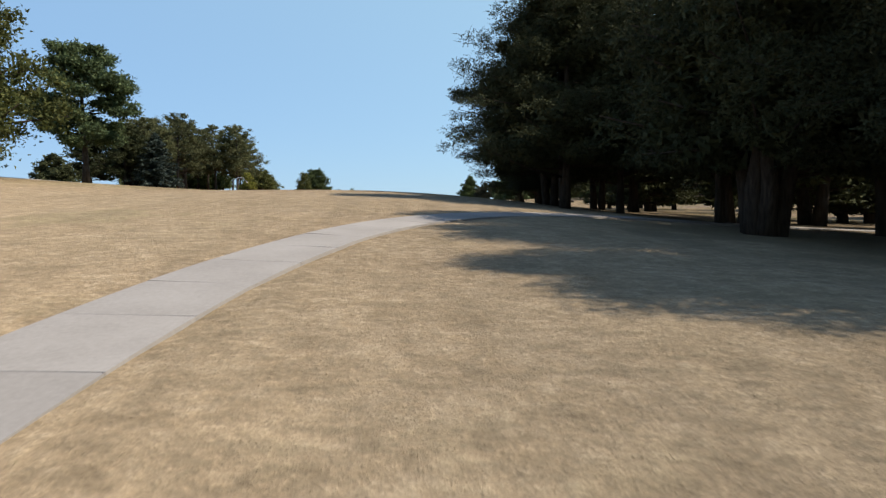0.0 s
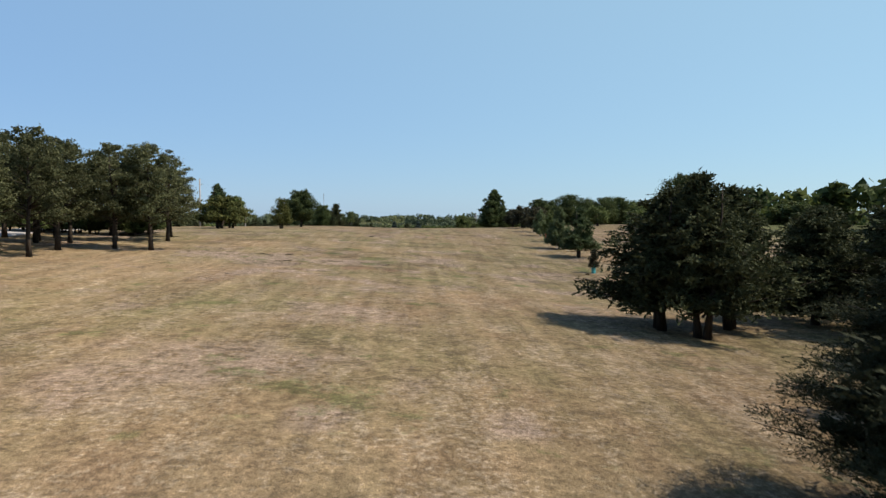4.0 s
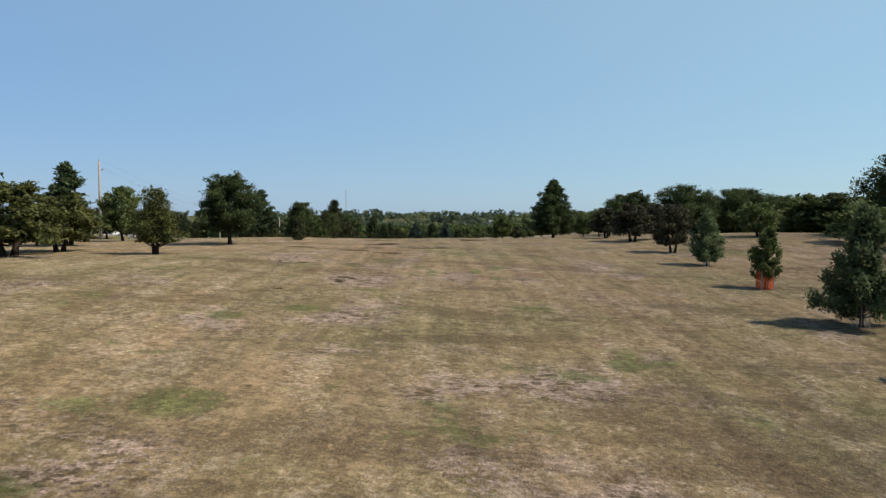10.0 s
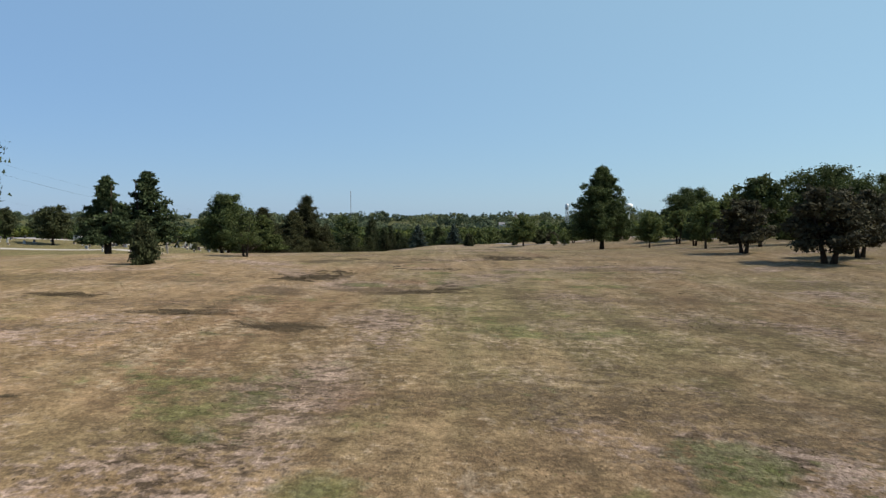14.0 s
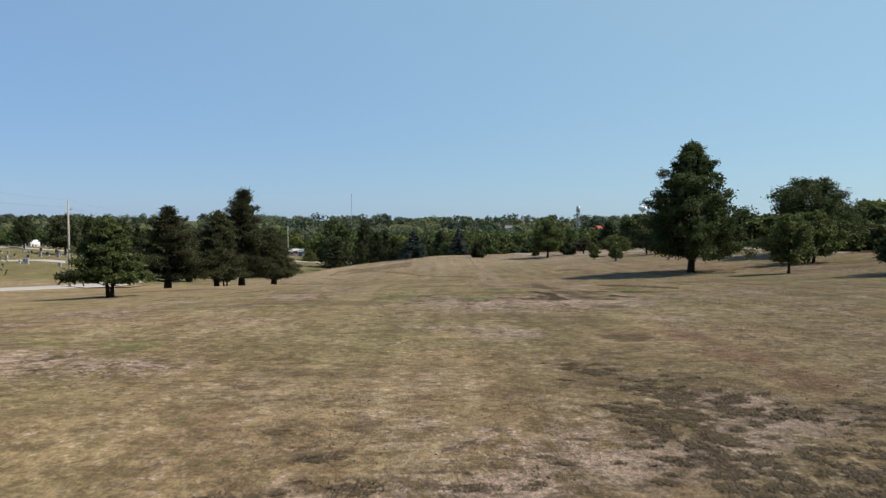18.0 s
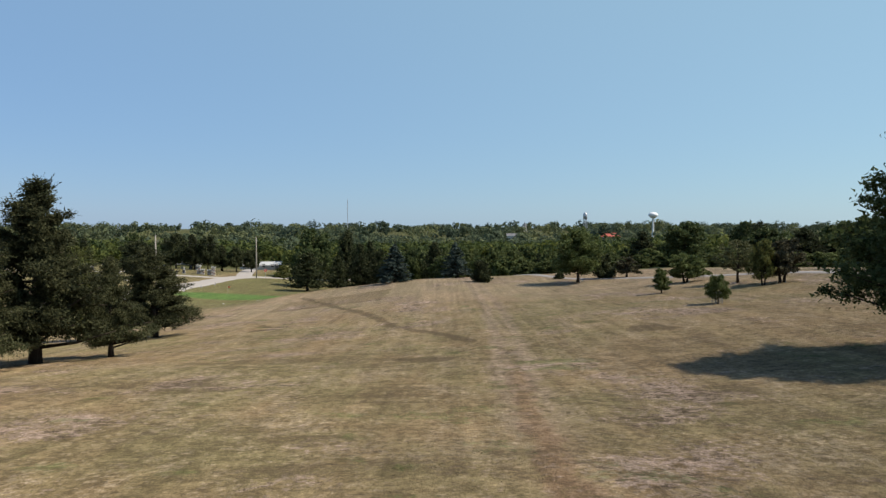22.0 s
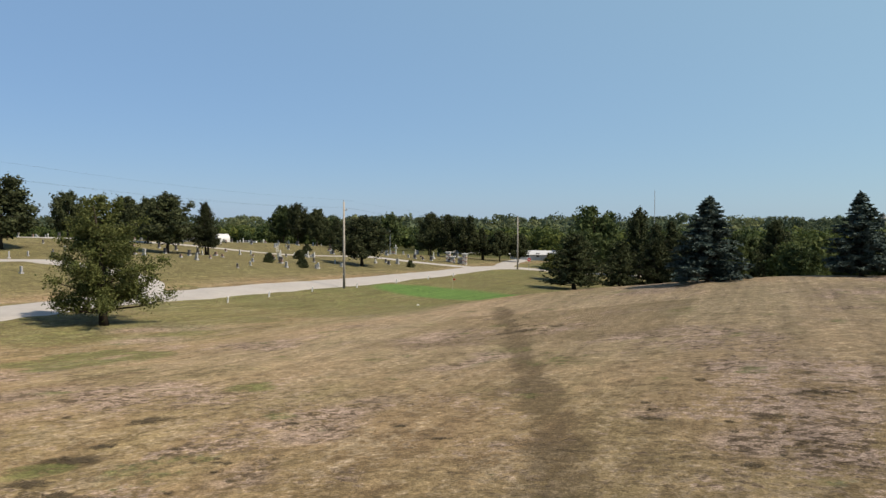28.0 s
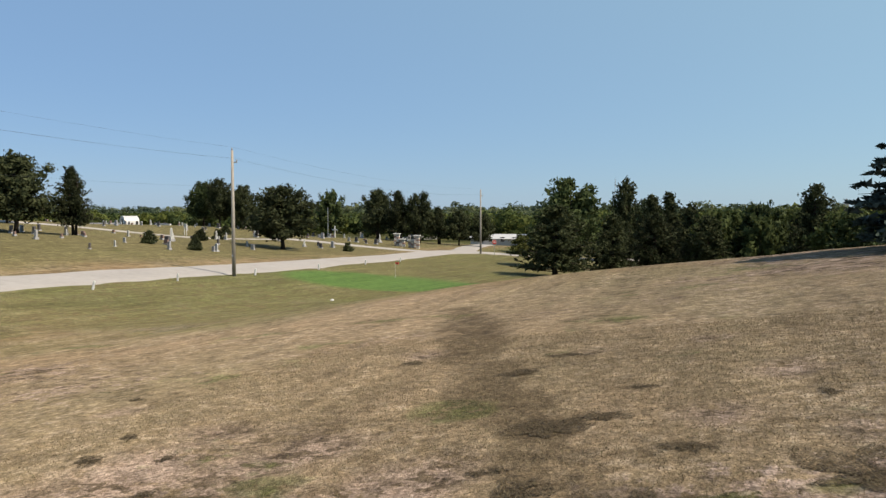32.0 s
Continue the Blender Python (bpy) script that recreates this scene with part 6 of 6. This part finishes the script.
for x, y, w, t in ((-134.5, 363.5, 8.0, -0.45), (-120.5, 367.5, 9.0, -0.5)):
    tagged(mesh_object("low_wall", *[(np.array([(v.co.x, v.co.y, v.co.z) for v in b.verts]) + (x, y, ground_z(x, y) - 0.1), [tuple(v.index for v in q.verts) for q in b.faces])
           for b in [box(w, 0.4, 0.65, (0, 0, 0), 0.03, t)] if not b.verts.index_update() and not b.faces.index_update()][0], WHITE), "low white wall beside the burial vault", "wall", "white vault walls")

sg = empty("sign", (-92.4, 342.3, ground_z(-92.4, 342.3)), "blank white sign on two posts among the graves", "sign", turn=-0.4)
for k in (-0.35, 0.35):
    part("post", box(0.08, 0.08, 2.0, (k, 0, 0)), WHITE, sg)
part("board", box(0.95, 0.05, 0.6, (0, -0.07, 1.35), 0.01), WHITE, sg)


cx_ = empty("cross", (-75.5, 362, ground_z(-75.5, 362) - 0.05), "plain white cross standing among the graves", "cross", turn=-0.4)
part("upright", box(0.2, 0.2, 2.2, (0, 0, 0), 0.02), WHITE, cx_)
part("beam", box(1.4, 0.16, 0.2, (0, 0, 1.4), 0.02), WHITE, cx_)
fp = empty("flag_pole", (-77.5, 363, ground_z(-77.5, 363) - 0.05), "slim bare metal flag pole in the cemetery", "pole")
mesh_object("shaft", *tube([(0, 0, 0), (0, 0, 5.6)], [0.07, 0.05], 8), STEEL, fp)
part("foot", box(0.5, 0.5, 0.2, (0, 0, 0), 0.03), GRANITE, fp)


def gate_pillar(x, y, h):
    e = empty("gate_pillar", (x, y, ground_z(x, y) - 0.05), "stone gate pillar with a pale flat cap", "pillar", "cemetery gate pillars", turn=0.2)
    z, r = 0.0, random.Random(int(y * 10))
    k = 0
    while z < h - 0.2:
        t = 0.24 + r.uniform(-0.04, 0.05)
        for a in (-0.22, 0.22):
            part("stone", box(0.42 + r.uniform(-0.02, 0.02), 0.84 + r.uniform(-0.03, 0.03), t - 0.015, (a, 0, z), 0.025), (REDSTONE, LIMESTONE, GRANITE)[(k + (a > 0)) % 3], e)
        z += t
        k += 1
    part("cap", box(1.15, 1.15, 0.16, (0, 0, z), 0.03), WHITE, e)


for x, y, h in ((-60.7, 357.2, 2.1), (-59.6, 357.0, 1.4), (-56.6, 356.2, 2.1), (-57.7, 356.4, 1.4)):
    gate_pillar(x, y, h)
for x, y, h, r_ in ((-67.5, 308.3, 1.4, 0.9), (-61.8, 309.0, 1.2, 0.8), (-64.5, 312, 1.3, 0.7), (-72, 322, 1.5, 1.0), (-59.5, 338, 1.2, 0.9), (-84, 340, 1.6, 1.0), (-92, 352, 1.6, 1.1)):
    tree("darkbush", x, y, h, r_, group="cemetery bushes")

# ---------------------------------------------------------------- by the green and the road
for x, y in ((-45.2, 274.4), (-46.1, 281.3), (-46.2, 288.8), (-46.0, 297.7), (-46.5, 308.6), (-47.3, 320.0), (-48.0, 330.9)):
    e = empty("marker_post", (x, y, ground_z(x, y) - 0.1), "short leaning white marker post beside the road", "post", "road marker posts", turn=y)
    e.rotation_euler = (0.12 * math.sin(y), 0.15 * math.cos(y * 2), y)
    mesh_object("shaft", *lathe([(0.08, 0), (0.075, 0.58), (0.05, 0.66)], 10), WHITE, e)
    mesh_object("band", *lathe([(0.082, 0.42), (0.082, 0.48)], 10), STEEL, e)
for x, y in ((-32.5, 287.2), (-25.1, 279.9)):
    e = empty("tee_marker", (x, y, ground_z(x, y) - 0.05), "rounded white tee marker on the grass", "marker", "tee markers")
    mesh_object("ball", *lathe([(0.07, 0), (0.12, 0.05), (0.125, 0.1), (0.09, 0.16), (0.02, 0.18)], 14), WHITE, e, smooth=True)
    mesh_object("foot", *lathe([(0.12, 0), (0.1, 0.04)], 12), STEEL, e)
fl = empty("flagstick", (-38.6, 309.5, ground_z(-38.6, 309.5)), "thin golf flagstick standing in the green", "flag")
mesh_object("stick", *tube([(0, 0, 0), (0, 0, 1.5)], [0.012, 0.01], 6), WHITE, fl)
bm = bmesh.new()
rows = [[bm.verts.new((0.02 + 0.07 * i, 0.03 * math.sin(i * 1.3), 1.5 - 0.2 * j)) for i in range(6)] for j in range(2)]
for i in range(5):
    bm.faces.new((rows[0][i], rows[0][i + 1], rows[1][i + 1], rows[1][i]))
part("cloth", bm, CLOTH, fl)

ss = empty("stop_sign", (-44.4, 360.2, ground_z(-44.4, 360.2) - 0.1), "red octagonal road sign on a steel post", "sign", turn=0.35)
part("post", box(0.06, 0.05, 2.2, (0, 0.04, 0)), STEEL, ss)
for pn, rad, dy, mt in (("border", 0.4, 0.0, WHITE), ("plate", 0.36, -0.012, CLOTH)):
    vs, fs = lathe([(rad, 0), (rad, 0.01)], 8)
    turn_up = Matrix.Translation((0, dy, 2.2)) @ Matrix.Rotation(math.pi / 2, 4, "X") @ Matrix.Rotation(math.pi / 8, 4, "Z")
    mesh_object(pn, [turn_up @ Vector(v) for v in vs], fs, mt, ss)
part("lettering", box(0.44, 0.01, 0.14, (0, -0.028, 2.13)), WHITE, ss, "plain white bar")

# posts with wire by the yellow bush
pg = empty("post_pair", (-8.75, 38.7, ground_z(-8.75, 38.7) - 0.1), "two dark wooden posts with a bent wire hoop", "post")
for k in (0, 0.22):
    mesh_object("post", *tube([(k, 0, 0), (k + 0.02, 0, 0.68)], [0.05, 0.045], 8), BARK, pg)
mesh_object("wire_hoop", *tube([(0.1, 0, 0.62), (0.3, 0.05, 0.78), (0.55, 0.1, 0.75), (0.75, 0.1, 0.5)], [0.015] * 4, 5), STEEL, pg)

# netting and guards at the young trees
ne = empty("tree_netting", (17.1, 115.8, ground_z(17.1, 115.8) - 0.03), "bright orange plastic netting round a young tree", "netting")
for k in range(4):
    w = math.pi / 4 + math.pi / 2 * k
    part("stake", box(0.05, 0.05, 1.15, (0.42 * math.cos(w), 0.42 * math.sin(w), 0)), WOODPOLE, ne)
sides = 28
pts = [(0.4 * math.cos(2 * math.pi * k / sides), 0.4 * math.sin(2 * math.pi * k / sides)) for k in range(sides)]
for z in np.linspace(0.06, 0.98, 12):
    ring_ = [(a, b, z + 0.015 * math.sin(i * 2.1)) for i, (a, b) in enumerate(pts)]
    mesh_object("strand", *tube(ring_ + ring_[:1], [0.016] * (sides + 1), 4), ORANGE, ne)
mesh_object("uprights", *joined([tube([(a, b, 0.05), (a, b, 1.0)], [0.014, 0.014], 4) for a, b in pts]), ORANGE, ne)

tg = empty("tree_guard", (15.0, 87.1, ground_z(15.0, 87.1) - 0.03), "teal plastic guard tube round a sapling", "tree guard")
mesh_object("tube", *lathe([(0.16, 0), (0.165, 0.7), (0.15, 0.7), (0.145, 0.02)], 18), TEAL, tg)
part("stake", box(0.05, 0.05, 1.0, (0.19, 0, 0)), WOODPOLE, tg)
tree("sapling", 15.0, 87.1, 1.9, 0.62, label="small half-dry sapling inside a teal guard")
for x, y, rr, hh in ((16.4, 106.6, 0.3, 1.0), (20.0, 223.4, 0.34, 0.85), (18.0, 125.8, 0.2, 0.8)):
    e = empty("trunk_guard", (x, y, ground_z(x, y) - 0.03), "grey wire guard wrapped round a tree trunk", "tree guard", "trunk guards")
    for z in np.linspace(0.03, hh, 9):
        p_ = [(rr * math.cos(2 * math.pi * k / 16), rr * math.sin(2 * math.pi * k / 16), z) for k in range(17)]
        mesh_object("hoop", *tube(p_, [0.004] * 17, 4), STEEL, e)
    for k in range(12):
        w = 2 * math.pi * k / 12
        mesh_object("upright", *tube([(rr * math.cos(w), rr * math.sin(w), 0), (rr * math.cos(w), rr * math.sin(w), hh)], [0.01, 0.01], 4), STEEL, e)
for x, y, s in ((27.7, 118.8, 1.0), (29.4, 117.0, 0.8)):
    e = empty("tree_stump", (x, y, ground_z(x, y) - 0.05), "old dark sawn tree stump in dry grass", "stump", "tree stumps")
    mesh_object("bole", *lathe([(0.42 * s, 0), (0.33 * s, 0.12), (0.3 * s, 0.4)], 14), BARK, e)
    mesh_object("cut_face", *lathe([(0.28 * s, 0.4), (0.27 * s, 0.415)], 14), WOODPOLE, e)
tree("darkbush", 32.3, 118.7, 0.9, 0.55)

# ---------------------------------------------------------------- grass
grass_m = Mat("dry_grass_blades", rough=0.8, spec=0.15)
grass_m.color(grass_m.ramp(grass_m.island(), [(0.0, (0.12, 0.09, 0.05)), (0.4, (0.2, 0.155, 0.093)), (0.75, (0.28, 0.222, 0.14)), (1.0, (0.14, 0.125, 0.06))]))
weed_m = Mat("weed_leaves", rough=0.7, spec=0.2)
weed_m.color(weed_m.ramp(weed_m.island(), [(0.0, (0.08, 0.058, 0.034)), (0.6, (0.15, 0.115, 0.065)), (1.0, (0.15, 0.15, 0.06))]))


mat_m = Mat("dark_weed_leaves", rough=0.75, spec=0.15)
mat_m.color(mat_m.ramp(mat_m.island(), [(0.0, (0.048, 0.035, 0.021)), (0.5, (0.084, 0.061, 0.036)), (0.85, (0.1, 0.08, 0.042)), (1.0, (0.16, 0.12, 0.074))]))


def blades(name, n, xs, ys, height, width, material, seed, label, clump=0, patchy=False):
    """Single pointed blades scattered over a stretch of the lawn, in loose tufts."""
    g = np.random.default_rng(seed)
    k = max(1, clump)
    cx, cy = g.uniform(*xs, n // k), g.uniform(*ys, n // k)
    keep = along([tuple(p) for p in CART[::3]], cx, cy)[0] > W / 2 + 0.07
    if patchy:
        keep = keep & (blur_noise(cx, cy, 2.2, 51) + 0.6 * blur_noise(cx, cy, 0.8, 52) > 0.92)
    keep &= g.random(len(cx)) > 0.92 * on_grid(np.maximum(soil, 0.6 * worn), cx, cy)
    for mx_, my_, ma_, mb_ in MATS:
        if ys[0] < my_ < ys[1]:
            keep &= np.hypot((cx - mx_) / (ma_ + 0.04), (cy - my_) / (mb_ + 0.04)) > 1
    cx, cy = cx[keep], cy[keep]
    x, y = np.repeat(cx, k) + g.normal(0, 0.14, len(cx) * k), np.repeat(cy, k) + g.normal(0, 0.11, len(cx) * k)
    z = surface_z(x, y) - 0.005
    w = g.uniform(0, 2 * math.pi, len(x))
    h = height * g.uniform(0.5, 1.3, len(x))
    lx, ly = g.normal(0, 0.55, len(x)) * h, g.normal(0, 0.55, len(x)) * h
    a = np.stack([x + width * np.cos(w), y + width * np.sin(w), z], 1)
    b = np.stack([x - width * np.cos(w), y - width * np.sin(w), z], 1)
    c_ = np.stack([x + lx, y + ly, z + h], 1)
    v = np.stack([a, b, c_], 1).reshape(-1, 3)
    return tagged(mesh_object(name, v, np.arange(len(v)).reshape(-1, 3), material), label, "grass", kind="stuff")


blades("grass_by_path", 60000, (-7, 9), (2.5, 22), 0.013, 0.005, grass_m.m, 91, "short dry straw-coloured grass by the path", 3)
blades("grass_on_knoll", 240000, (-16, -4), (248.3, 259), 0.024, 0.0035, grass_m.m, 93, "short dry grass on the knoll", 3)
def weed_mats(name, rows, height, leaf, material, seed, label):
    """Low dark mats of broad weeds: x, y, half width, half length of each. The leaves stand thick in the middle and thin out to a broken edge."""
    g = np.random.default_rng(seed)
    out = []
    for x, y, a, b in rows:
        n = int(min(7000, max(10, 1.7 * math.pi * a * b / (leaf * leaf))))
        w, q = g.uniform(0, 2 * math.pi, n), g.random(n) ** 0.6
        edge = 1 + 0.3 * np.sin(2 * w + x) + 0.25 * np.sin(5 * w + y) + 0.15 * np.sin(9 * w + x * y)
        out.append(np.column_stack([x + a * q * edge * np.cos(w), y + b * q * edge * np.sin(w)]))
    p = np.concatenate(out)
    n = len(p)
    base = np.column_stack([p, surface_z(p[:, 0], p[:, 1]) + g.uniform(0.003, 0.003 + height, n)])
    w = g.uniform(0, 2 * math.pi, n)
    s_ = leaf * g.uniform(0.6, 1.4, n)
    way = np.column_stack([np.cos(w) * s_, np.sin(w) * s_, g.normal(0, 0.22, n) * s_])
    side = np.column_stack([-np.sin(w) * s_, np.cos(w) * s_, g.normal(0, 0.22, n) * s_]) * 0.38
    v = np.stack([base - way * 0.6 + side, base - way * 0.6 - side, base + way], 1).reshape(-1, 3)
    return tagged(mesh_object(name, v, np.arange(len(v)).reshape(-1, 3), material), label, "weeds", kind="stuff")


weed_mats("weed_mats", [r_ for r_ in MATS if r_[1] < 243], 0.012, 0.018, mat_m.m, 97, "flat dark brown weed mats on the dry lawn")
weed_mats("knoll_weed_mats", [r_ for r_ in MATS if r_[1] >= 243], 0.012, 0.009, mat_m.m, 96, "flat dark brown weed mats on the knoll")
g = np.random.default_rng(98)
seeds = [r_ for r_ in SOIL if 62 < r_[1] < 262]
small = []
for i in range(900):
    if i % 3:
        x, y, a, b, _ = seeds[g.integers(len(seeds))]
        x, y = x + g.normal(0, a * 0.8), y + g.normal(0, b * 0.8)
    else:
        x, y = g.uniform(-15, 14), g.uniform(62, 240)
    s_ = g.uniform(0.02, 0.075) * (2.0 if g.random() < 0.12 else 1.0)
    small.append((x, y, s_ * g.uniform(0.9, 2.0), s_))
weed_mats("weed_tufts", [r_ for r_ in small if r_[1] < 243], 0.012, 0.016, mat_m.m, 99, "small dark dry weed tufts on bare ground")
blades("weeds_on_lawn", 160000, (-15, 15), (70, 225), 0.017, 0.02, weed_m.m, 95, "dark dry weed tufts scattered over the lawn", 8, True)
